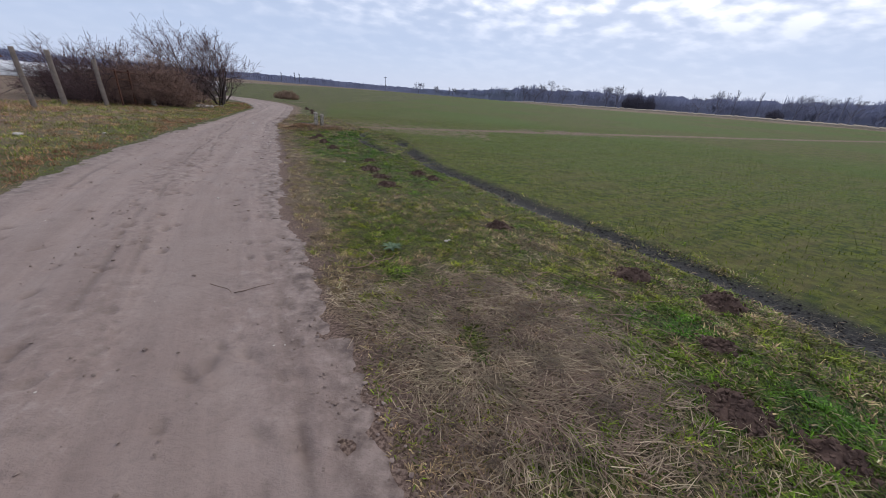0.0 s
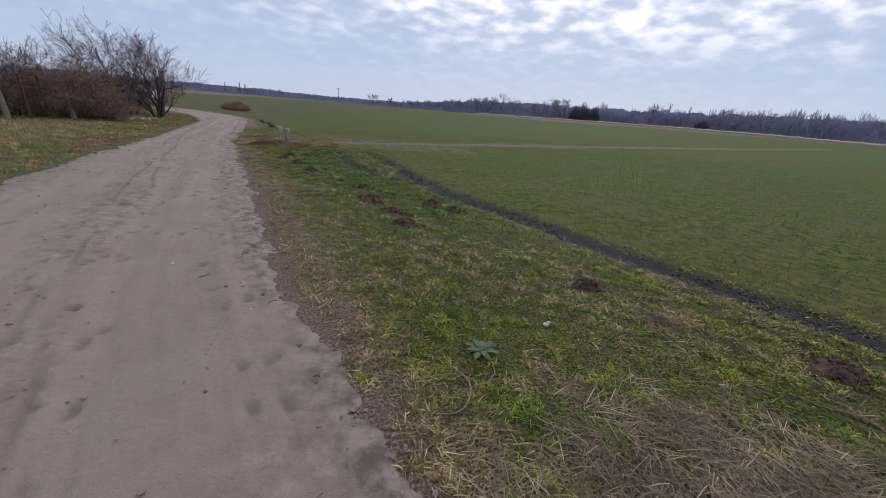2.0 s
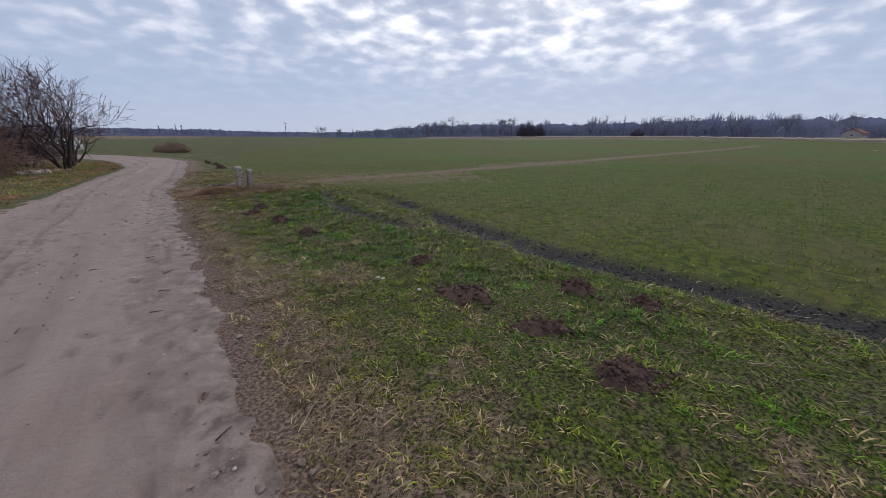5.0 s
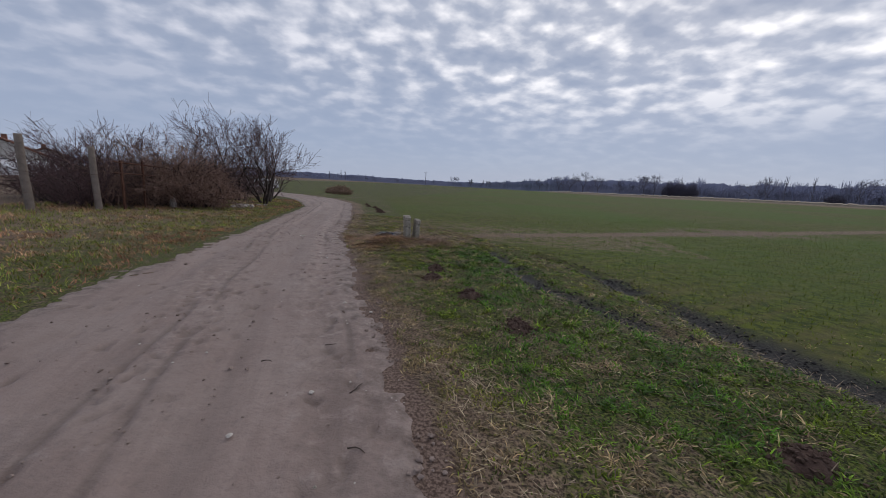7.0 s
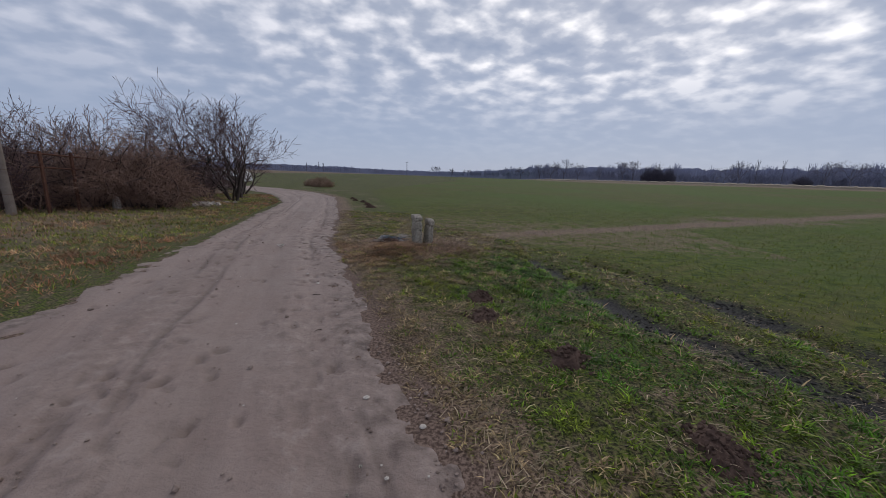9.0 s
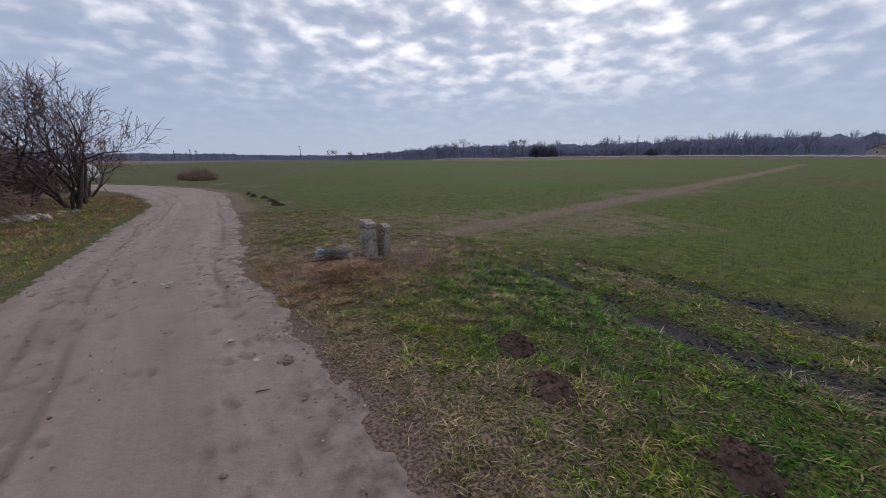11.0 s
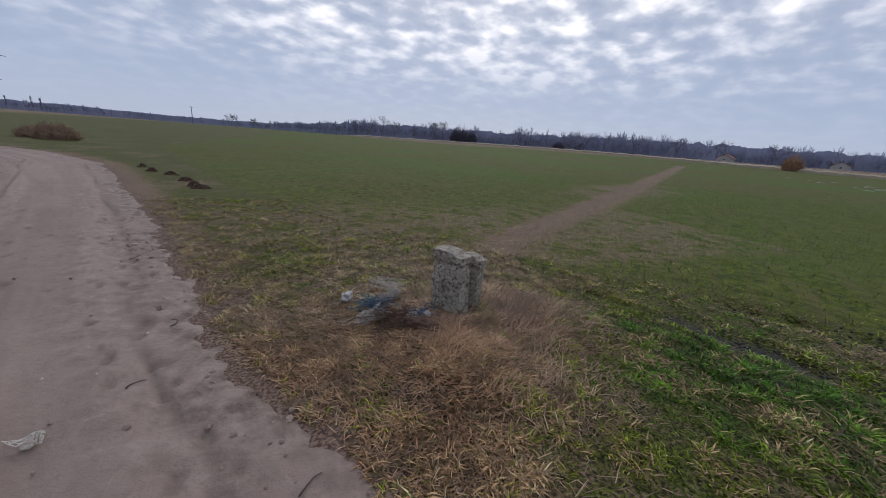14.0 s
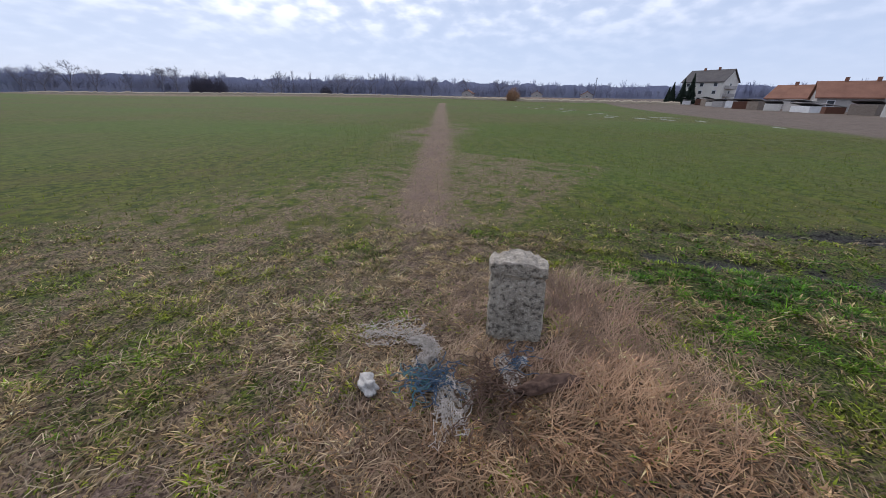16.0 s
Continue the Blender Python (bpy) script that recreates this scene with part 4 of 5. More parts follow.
def build_stalks():
    """Long dead stalks: bleached, flattened and combed, thickest by the track and round the stumps."""
    rng = np.random.default_rng(6)
    x, y, tid = tufted(rng, 420000, -9.5, 5.5, -1.5, 19, 9, 0.10)
    x2, y2, t2 = tufted(rng, 60000, 0.4, 3.5, 0.8, 4.0, 9, 0.12)
    x3, y3, t3 = tufted(rng, 80000, -8.0, -4.2, 14.0, 17.6, 9, 0.09)
    k2 = rng.random(len(x2)) < np.exp(-(np.hypot(x2 - 1.9, y2 - 2.0) / 1.3) ** 2)
    k3 = rng.random(len(x3)) < np.exp(-(np.hypot(x3 + 6.1, y3 - 15.7) / 1.2) ** 2)
    x, y = np.concatenate([x, x2[k2], x3[k3]]), np.concatenate([y, y2[k2], y3[k3]])
    soil, wet, dry, crop, plough = zones(x, y)
    dr = road_right(x, y)
    mats = smooth(0.50, 0.66, fbm(x, y, 2.3, 3, 151))          # scattered mats of bleached straw
    keep = (dr > 0.05) & (rng.random(len(x)) < np.clip(dry - 0.25, 0, 1) * 0.7 * (1 - soil * 0.6) + 0.02 + 0.16 * mats * (1 - 0.6 * np.exp(-(poly_dist(x, y, [(-4.0, 14.6), (-2.0, 10.6), (0.5, 8.0)]) / 1.2) ** 2))) & (crop < 0.8)
    keep &= np.hypot(x - STUMP[0], y - STUMP[1]) > 0.26
    x, y = x[keep], y[keep]
    n = len(x)
    tall = np.exp(-(np.hypot(x + 4.85, y - 15.55) / 0.5) ** 2)
    hay = np.clip(np.exp(-(np.hypot(x + 6.15, y - 14.9) / 0.62) ** 2) + 0.3 * np.exp(-(np.hypot(x + 5.15, y - 15.1) / 0.55) ** 2) + 0.7 * np.exp(-(np.hypot(x + 7.0, y - 15.4) / 0.5) ** 2), 0, 1)
    st = np.exp(-(np.hypot(x - STUMP[0] - 0.2, y - STUMP[1] + 0.3) / 0.9) ** 2)
    cut = np.exp(-(np.hypot(x - 1.9, y - 2.4) / 1.5) ** 4)
    t = lerp((0.44, 0.36, 0.24), (0.15, 0.10, 0.08), np.clip(rng.random(n) ** 0.8 + 0.1 * cut + 1.2 * (fbm(x, y, 3.0, 3, 153) - 0.5), 0, 1)) * rng.uniform(0.65, 1.25, (n, 1))
    t = t + (np.asarray(ORANGE)[None] - t) * np.clip(0.30 * st * rng.random(n) + 0.6 * hay, 0, 0.8)[:, None]
    t = t + (np.asarray((0.32, 0.21, 0.165))[None] - t) * (0.65 * st * (1 - 0.6 * hay))[:, None]
    t = t * (0.72 + 0.8 * smooth(0.32, 0.68, fbm(x, y, 8.0, 2, 155)))[:, None]
    lean = np.where(rng.random(n) < np.maximum(np.maximum(0.35 * st, 0.7 * tall), 0.45 * hay), rng.uniform(0.6, 1.2, n), rng.uniform(1.15, 1.53, n))
    hd = 2 * math.pi * 1.6 * fbm(x, y, 0.9, 2, 157) + rng.normal(0, 0.8, n)
    grass_stuff("dead_stalks", (x, y, rng.uniform(0.04, 0.13, n) * (1 + 0.9 * cut + 1.6 * tall + 0.25 * st), rng.uniform(0.0030, 0.0060, n), hd, lean, rng.uniform(0.0, 0.55, n), t, rng.uniform(0.0, 0.05, n)), "long flattened bleached and brown dead grass stalks", "dry grass")


def build_crop():
    rng = np.random.default_rng(8)
    n = 280000
    # seedlings stand in drill rows that run with the far furrow; the nearest are the densest
    row = np.round(rng.uniform(-1.5, 30, n) / 0.125) * 0.125
    ux, uy = 0.80, 0.60
    px, py = -uy, ux
    along = rng.uniform(-14, 36, n)
    x = -3.0 + ux * along + px * (row - 12) + rng.normal(0, 0.035, n)
    y = 9.0 + uy * along + py * (row - 12) + rng.normal(0, 0.035, n)
    soil, wet, dry, crop, plough = zones(x, y)
    r = np.hypot(x + 4, y - 11)
    n1 = fbm(x, y, 0.8, 3, 101)
    keep = (crop > 0.35) & (rng.random(n) < np.clip(1.2 - r / 26, 0, 1) * smooth(30, 20, row) * smooth(36, 22, along)) & (rng.random(n) < (1 - 0.75 * dry) * (1 - wet)) & (rng.random(n) < 0.3 + 1.1 * n1)
    x, y, r, n1, dry = x[keep], y[keep], r[keep], n1[keep], dry[keep]
    n = len(x)
    tint = lerp((0.080, 0.155, 0.007), (0.175, 0.19, 0.016), np.clip(n1 + 0.4 * (rng.random(n) - 0.5), 0, 1)) * rng.uniform(0.5, 1.35, (n, 1))
    old = rng.random(n) < 0.06 + 0.25 * dry
    tint = np.where(old[:, None], np.asarray((0.28, 0.24, 0.14))[None], tint)
    grass_stuff("winter_crop", (x, y, rng.uniform(0.04, 0.09, n), rng.uniform(0.006, 0.010, n) * (1 + 0.03 * r), rng.uniform(0, 6.28, n), rng.uniform(0.3, 1.2, n), rng.uniform(0.1, 0.6, n), tint), "low green winter cereal seedlings in drill rows", "crop")


def build_left_verge():
    rng = np.random.default_rng(9)
    x, y, tid = tufted(rng, 330000, -19, -2, 0, 28, 14, 0.05)
    dl = road_left(x, y)
    n1 = fbm(x, y, 0.9, 3, 111)
    soil, wet, dry, crop, plough = zones(x, y)
    keep = (dl > 0.05) & (dl < 9) & (rng.random(len(x)) < (1 - 0.75 * soil) * np.clip(1.1 - dl / 12, 0.2, 1)) & (rng.random(len(x)) < 0.3 + n1)
    x, y, tid, dl, n1 = x[keep], y[keep], tid[keep], dl[keep], n1[keep]
    n = len(x)
    dead = rng.random(n) < np.clip(0.50 + 2.4 * (n1 - 0.5) + 0.45 * np.exp(-((dl - 0.4) / 0.5) ** 2) + 0.4 * smooth(3.5, 5.5, dl), 0.1, 0.97)
    g = lerp((0.26, 0.26, 0.05), (0.11, 0.17, 0.03), rng.random(n))
    s = lerp((0.42, 0.30, 0.17), (0.26, 0.115, 0.065), np.clip(rng.random(n) + 0.5 * np.exp(-((dl - 0.4) / 0.6) ** 2), 0, 1))
    tone = 1.35 * (0.6 + 0.65 * smooth(0.34, 0.66, fbm(x, y, 4.0, 3, 113))) * (0.7 + 0.5 * smooth(0.3, 0.7, fbm(x, y, 13.0, 2, 114)))
    tint = np.where(dead[:, None], s, g) * rng.uniform(0.8, 1.4, (n, 1)) * tone[:, None]
    ln = rng.uniform(0.05, 0.14, n) * np.where(dead, 1.3, 1.0) * (1 + 0.8 * smooth(3.8, 5.5, dl)) * 0.8
    grass_stuff("left_verge_grass", (x, y, ln, rng.uniform(0.008, 0.015, n), rng.uniform(0, 6.28, n), np.where(dead, rng.uniform(0.5, 1.4, n), rng.uniform(0.2, 1.0, n)), rng.uniform(0.1, 0.6, n), tint), "dry and green tufted grass along the track")


build_verge()
build_stalks()
build_crop()
build_left_verge()


def furrow_clods():
    """Crumbled black earth thrown up along the two furrows."""
    rng = np.random.default_rng(12)
    verts, faces, n0 = [], [], 0
    ico = bmesh.new()
    bmesh.ops.create_icosphere(ico, subdivisions=1, radius=1)
    iv = np.array([v.co[:] for v in ico.verts])
    jf = np.array([[v.index for v in f.verts] for f in ico.faces])
    ico.free()
    for line, count, wide in ((FURROW, 2600, 0.17), (FURROW_B, 800, 0.15)):
        p = np.array(line)
        d = np.concatenate([[0], np.cumsum(np.hypot(*np.diff(p, axis=0).T))])
        s = rng.uniform(0, d[-1], count)
        x, y = np.interp(s, d, p[:, 0]) + rng.normal(0, wide, count), np.interp(s, d, p[:, 1]) + rng.normal(0, wide * 0.7, count)
        r = rng.uniform(0.006, 0.026, count) * rng.uniform(0.5, 1, count)
        keep = fbm(x, y, 1.2, 3, 55) > 0.38
        x, y, r = x[keep], y[keep], r[keep]
        z = height(x, y) + r * 0.2
        for k in range(len(x)):
            verts.append(iv * r[k] * rng.uniform(0.65, 1.3, (len(iv), 1)) * np.array([1, 1, 0.75]) + np.array([x[k], y[k], z[k]]))
            faces.append(jf + n0)
            n0 += len(iv)
    tagged(new("furrow_clods", array_mesh("furrow_clods", np.concatenate(verts), [np.concatenate(faces)], M_BLACKSOIL)), "crumbled wet black earth along the plough furrow", "earth clods", kind="stuff")


furrow_clods()


# ---- the far distance ----
def bearing(az, d, x0=-4.3, y0=8.8):
    return x0 + d * math.sin(radians(az)), y0 + d * math.cos(radians(az))


def far_wood(name, stops, n, seed, mat, label):
    """A leafless wood as one sheet of stuff: a low ragged bank behind, and many stems with upswept twigs before it. stops: azimuth, distance, height."""
    rng = np.random.default_rng(seed)
    az_, ds_, hs_ = (np.array([s[k] for s in stops], float) for k in range(3))
    segs = []
    az = rng.uniform(az_[0], az_[-1], n)
    for a in az:
        d = np.interp(a, az_, ds_) * rng.uniform(0.97, 1.06)
        h = np.interp(a, az_, hs_) * (0.72 + 0.5 * float(fbm(np.array([a * 1.0]), np.array([0.0]), 0.9, 3, seed)[0])) * rng.uniform(0.8, 1.1)
        x, y = bearing(a, d)
        z = 0.8
        w = h * rng.uniform(0.26, 0.42)
        segs.append((x, y, z, x + rng.normal(0, 0.4), y, z + h * 0.75, 0.28, 0.10))
        k = 26
        an, el = rng.uniform(0, 6.28, k), rng.uniform(-0.3, 1.5, k)
        b = rng.uniform(0.25, 0.6, k)
        rr = w * np.cos(el) * rng.uniform(0.6, 1.0, k)
        ex, ey = x + rr * np.cos(an), y + rr * np.sin(an)
        ez = z + h * (0.60 + 0.38 * np.sin(el) * rng.uniform(0.7, 1.0, k))
        for q in range(k):
            segs.append((x, y, z + h * b[q], ex[q], ey[q], ez[q], 0.15, 0.10))
    v, f = tubes(segs, 3)
    # ragged bank that closes the wood behind
    m = 700
    aa = np.linspace(az_[0] - 1, az_[-1] + 1, m)
    dd = np.interp(aa, az_, ds_) * 1.07
    hh = np.interp(aa, az_, hs_) * (0.70 + 0.24 * fbm(aa, aa * 0, 0.9, 4, seed + 5) + 0.10 * fbm(aa, aa * 0, 9.0, 3, seed + 6))
    bx, by = -4.3 + dd * np.sin(np.radians(aa)), 8.8 + dd * np.cos(np.radians(aa))
    deep = 1.05
    rows = [np.stack([bx, by, np.full(m, -2.0)], 1), np.stack([bx, by, 0.8 + hh], 1),
            np.stack([-4.3 + (bx + 4.3) * deep, 8.8 + (by - 8.8) * deep, 0.8 + hh * 0.9], 1), np.stack([-4.3 + (bx + 4.3) * deep, 8.8 + (by - 8.8) * deep, np.full(m, -2.0)], 1)]
    bv = np.concatenate(rows)
    bf = grid_faces(m, 4) + len(v)
    ob = new(name, array_mesh(name, np.concatenate([v, bv]), [f[0], bf], mat))
    tagged(ob, label, "woodland", kind="stuff")


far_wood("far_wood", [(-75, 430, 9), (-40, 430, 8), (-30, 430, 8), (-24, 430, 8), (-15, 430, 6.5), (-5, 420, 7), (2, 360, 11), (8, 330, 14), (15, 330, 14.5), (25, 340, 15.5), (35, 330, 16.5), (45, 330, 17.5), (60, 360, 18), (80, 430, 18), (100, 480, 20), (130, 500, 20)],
         950, 5, M_FARWOOD, "far leafless wood along the horizon, blue-grey haze in its colour")


def far_tree(az, d, h, seed, wide=0.5, narrow=False, mat=None, label="far leafless tree at the field's edge", levels=3):
    x, y = bearing(az, d)
    rng = np.random.default_rng(seed)
    out = []
    if narrow:
        for k in range(40):
            b = rng.uniform(0.1, 0.85)
            an = rng.uniform(0, 6.28)
            out.append((0, 0, 0, h * b, 0.07 * h * math.cos(an), 0.07 * h * math.sin(an), h * min(b + 0.2, 1), 0.10, 0.05))
        out.append((3, 0, 0, -0.5, 0, 0, h * 0.95, 0.28, 0.08))
    else:
        out.append((levels, 0, 0, -0.5, 0.02 * h, 0, h * 0.28, 0.035 * h, 0.028 * h))
        for k in range(5):
            an = 2 * math.pi * (k + rng.uniform(-0.3, 0.3)) / 5
            dd = np.array([wide * math.cos(an), wide * math.sin(an), 0.8])
            grow(rng, (0.02 * h, 0, h * 0.26), dd / np.linalg.norm(dd), h * 0.34, 0.018 * h, levels, out, 0.2, 0.08, (3, 5), 0.62, 0.6)
    a = np.array(out, float)
    if not narrow:
        up = a[:, 6] > h * 0.28
        top = np.percentile(a[:, 6], 99.7)
        a[:, 1:7] *= h / top
    a[:, 7:9] = np.maximum(a[:, 7:9] * 0.8, 0.00012 * d)
    t = thing("tree", label, "tree", (x, y, zat(x, y)), group="far trees")
    lv = a[:, 0].max()
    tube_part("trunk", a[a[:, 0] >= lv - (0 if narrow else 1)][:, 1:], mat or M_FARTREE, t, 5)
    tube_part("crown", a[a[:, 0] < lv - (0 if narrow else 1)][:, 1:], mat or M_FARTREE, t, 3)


for az, d, h, sd, wd, nar in ((-28.3, 410, 9.5, 1, .3, True), (-26.6, 410, 10.5, 2, .3, True), (-26.0, 410, 10.0, 3, .3, True), (-9.1, 400, 11, 4, .6, False), (-6.5, 400, 9, 5, .5, False), (-4.0, 400, 8.5, 6, .6, False),
                              (1.5, 380, 9.5, 7, .6, False), (7.0, 310, 13, 8, .6, False), (8.6, 310, 14.5, 9, .6, False), (10.5, 300, 16.5, 10, .6, False), (12.5, 310, 14, 11, .6, False), (18.4, 310, 15.5, 12, .25, False), (19.7, 310, 16, 13, .3, False),
                              (29.9, 235, 8.5, 14, .8, False), (31.3, 310, 15.5, 15, .5, False), (32.9, 310, 16, 16, .3, True), (35.2, 310, 16.2, 17, .3, True), (38.6, 310, 14.5, 18, .6, False), (40.5, 300, 14, 19, .6, False), (43.0, 300, 14.5, 20, .6, False), (47.0, 310, 14, 21, .6, False),
                              (52, 320, 14, 22, .6, False), (57, 330, 14, 23, .6, False), (62, 340, 14, 24, .6, False), (4.2, 340, 11, 25, .6, False), (15.4, 310, 11, 26, .6, False)):
    far_tree(az, d, h, sd, wd, nar)


def far_bush(x, y, w, h, seed, mat, label, n=420, category="bush"):
    rng = np.random.default_rng(seed)
    segs = []
    for _ in range(n):
        an, rr = rng.uniform(0, 6.28), math.sqrt(rng.random())
        px, py = rr * math.cos(an), rr * math.sin(an)
        top = h * (1 - 0.62 * rr ** 2) * rng.uniform(0.55, 1.08)
        p0 = np.array([px * w * 0.40, py * w * 0.40, -0.15])
        p1 = np.array([px * w * 0.45, py * w * 0.45, top * 0.5])
        p2 = np.array([px * w * 0.5 + rng.normal(0, 0.05 * w), py * w * 0.5 + rng.normal(0, 0.05 * w), top])
        r = 0.004 * w + 0.01
        segs += [(*p0, *p1, r, r), (*p1, *p2, r, r * 0.5)]
        for _ in range(3):
            e = p1 + (p2 - p1) * rng.random()
            segs.append((*e, *(e + rng.normal(0, 0.07, 3) * np.array([w, w, h]) + np.array([0, 0, 0.05 * h])), r * 0.7, r * 0.4))
    t = thing("bush", label, category, (x, y, zat(x, y) - 0.1))
    tube_part("crown", segs, mat, t, 3)


# dark twigs lightened and blued: distance haze put into their colour
M_DARKBUSH = mottled("dark_twigs_haze_tinted", (0.075, 0.072, 0.10), (0.12, 0.112, 0.145), 0.3, 2.0, 1.0, 0.2)
M_SCRUB = mottled("dry_scrub_twigs", (0.20, 0.13, 0.095), (0.36, 0.25, 0.18), 1.0, 9.0, 0.9, 0.2)
M_ORANGETWIG = mottled("orange_willow_twigs", (0.28, 0.165, 0.105), (0.42, 0.27, 0.17), 0.5, 3.0, 0.9, 0.2)
for az, d, w, h, sd in ((21.5, 262, 8, 10.5, 41), (22.6, 260, 9, 11.3, 42), (24.0, 262, 8, 9.5, 43), (37.0, 300, 9, 6, 45)):
    far_bush(*bearing(az, d), w, h, sd, M_DARKBUSH, "dark rounded leafless bush at the field's far edge")
far_bush(134.0, 80.5, 5.4, 5.4, 47, M_ORANGETWIG, "orange-twigged willow bush at the field edge", 500)
far_bush(-20.4, 41.5, 2.2, 1.15, 48, M_SCRUB, "low brown scrub on the bend of the track", 300)
far_bush(-22.0, 42.8, 1.8, 0.9, 49, M_SCRUB, "low brown scrub on the bend of the track", 260)


def margin():
    """Dry reeds that stand along the far edge of the crop."""
    m = 900
    az = np.linspace(3, 84, m)
    d = np.interp(az, [3, 20, 45, 65, 84], [250, 225, 190, 150, 140])
    h = (0.6 + 0.8 * fbm(az, az * 0, 3.0, 5, 200)) * smooth(3, 9, az)
    rows = []
    for k, (dd, hh) in enumerate(((0, -0.4), (0.3, 0.7), (2.0, 1.0), (4.5, 0.85), (5.0, -0.4))):
        x, y = -4.3 + (d + dd) * np.sin(np.radians(az)), 8.8 + (d + dd) * np.cos(np.radians(az))
        rows.append(np.stack([x, y, height(x, y) + hh * (h if hh > 0 else 1)], 1))
    mat = mottled("dry_reed", (0.25, 0.21, 0.16), (0.36, 0.31, 0.24), 0.4, 3, 0.95, 0.4)
    tagged(new("reed_margin", array_mesh("reed_margin", np.concatenate(rows), [grid_faces(m, 5)], mat)), "pale dry reeds along the field's far edge", "reeds", kind="stuff")


margin()


def pole(x, y, h, lean):
    t = thing("utility_pole", "grey wooden overhead-line pole standing in the field", "pole", (x, y, zat(x, y)), group="poles over the field")
    # poles share the far trees' colour, with the haze painted in
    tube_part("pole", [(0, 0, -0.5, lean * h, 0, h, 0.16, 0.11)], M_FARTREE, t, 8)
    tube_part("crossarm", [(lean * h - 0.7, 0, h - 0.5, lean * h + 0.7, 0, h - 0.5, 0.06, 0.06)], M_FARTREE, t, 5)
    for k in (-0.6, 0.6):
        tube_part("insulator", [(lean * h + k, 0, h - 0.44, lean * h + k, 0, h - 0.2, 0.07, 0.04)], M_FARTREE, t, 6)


pole(*bearing(-13.5, 185), 7.0, 0.0)
pole(133.5, 155.6, 10.0, 0.01)
pole(143.9, 52.2, 8.5, 0.06)

# ---- village ----
M_WALLPALE = mottled("pale_render", (0.50, 0.48, 0.45), (0.62, 0.60, 0.56), 0.4, 4, 0.9, 0.2)
M_WALLGREY = mottled("grey_render", (0.28, 0.27, 0.27), (0.40, 0.38, 0.37), 0.5, 4, 0.9, 0.2)
M_ROOFDARK = mottled("dark_slate_roof", (0.075, 0.07, 0.075), (0.12, 0.11, 0.11), 0.6, 6, 0.85, 0.3)
M_ROOFRED = mottled("orange_red_roof_tile", (0.17, 0.082, 0.058), (0.25, 0.125, 0.088), 0.5, 6, 0.85, 0.3)
M_PANE = mottled("dark_window_glass", (0.03, 0.035, 0.045), (0.05, 0.055, 0.065), 0.5, 3, 0.12, 0.0)
M_WHITE = mottled("dirty_white_sheet", (0.52, 0.53, 0.55), (0.72, 0.73, 0.74), 0.4, 5, 0.7, 0.2)
M_SPRUCE = mottled("dark_spruce_needles", (0.012, 0.022, 0.018), (0.03, 0.045, 0.03), 0.8, 8, 0.9, 0.4)


def house(x, y, w, d, eave, ridge, rz, wall_mat, roof_mat, floors, label, chimneys=2, balconies=0, cols=3, z=None):
    z = zat(x, y) if z is None else z
    t = thing("house", label, "house", (x, y, z), rz, group="village houses")
    bm = box(bmesh.new(), -w / 2, -d / 2, -1.0, w / 2, d / 2, eave)
    for s in (-1, 1):                                    # gables over the short walls
        a = [bm.verts.new((s * w / 2, -d / 2, eave)), bm.verts.new((s * w / 2, d / 2, eave)), bm.verts.new((s * w / 2, 0, ridge - 0.15))]
        bm.faces.new(a if s > 0 else a[::-1])
    part("wall", bm, wall_mat, t)
    bm = bmesh.new()
    o, th = 0.45, 0.22
    k = (ridge - eave) / (d / 2)
    for s in (-1, 1):
        e = [(-w / 2 - o, 0, ridge), (w / 2 + o, 0, ridge), (w / 2 + o, s * (d / 2 + o), eave - k * o), (-w / 2 - o, s * (d / 2 + o), eave - k * o)]
        lo = [bm.verts.new(p) for p in e]
        hi = [bm.verts.new((p[0], p[1], p[2] + th)) for p in e]
        bm.faces.new(hi)
        bm.faces.new(lo[::-1])
        for q in range(4):
            bm.faces.new((lo[q], lo[(q + 1) % 4], hi[(q + 1) % 4], hi[q]))
    bmesh.ops.recalc_face_normals(bm, faces=bm.faces)
    roof = part("roof", bm, roof_mat, t)
    for c in range(chimneys):
        cx = -w / 2 + w * (c + 1) / (chimneys + 1) * 1.05
        part("chimney", box(bmesh.new(), cx - 0.3, -0.3, ridge - 0.6, cx + 0.3, 0.3, ridge + 0.9, 0.03), M_ROOFRED, roof)
    fh = eave / floors
    for s in (-1, 1):
        for f in range(floors):
            for c in range(cols):
                cx, cz = -w / 2 + w * (c + 0.5) / cols, f * fh + fh * 0.55
                win = part("window", box(bmesh.new(), cx - 0.65, s * d / 2 - 0.06, cz - 0.65, cx + 0.65, s * d / 2 + 0.06, cz + 0.65, 0.02), M_WHITE, t, "white-framed window")
                part("pane", box(bmesh.new(), cx - 0.52, s * (d / 2 + 0.07) - 0.03, cz - 0.52, cx + 0.52, s * (d / 2 + 0.07) + 0.03, cz + 0.52), M_PANE, win)
        for f in range(floors):
            win = part("window", box(bmesh.new(), s * w / 2 - 0.06, -0.6, f * fh + fh * 0.3, s * w / 2 + 0.06, 0.6, f * fh + fh * 0.75, 0.02), M_WHITE, t, "white-framed window")
            part("pane", box(bmesh.new(), s * (w / 2 + 0.07) - 0.03, -0.48, f * fh + fh * 0.33, s * (w / 2 + 0.07) + 0.03, 0.48, f * fh + fh * 0.72), M_PANE, win)
    for f in range(balconies):
        part("balcony", box(bmesh.new(), -w / 2 - 1.2, -d * 0.2, (f + 1) * fh - 0.1, -w / 2 + 0.1, d * 0.35, (f + 1) * fh + 0.95, 0.03), M_WALLGREY, t, "grey balcony front")
    return t


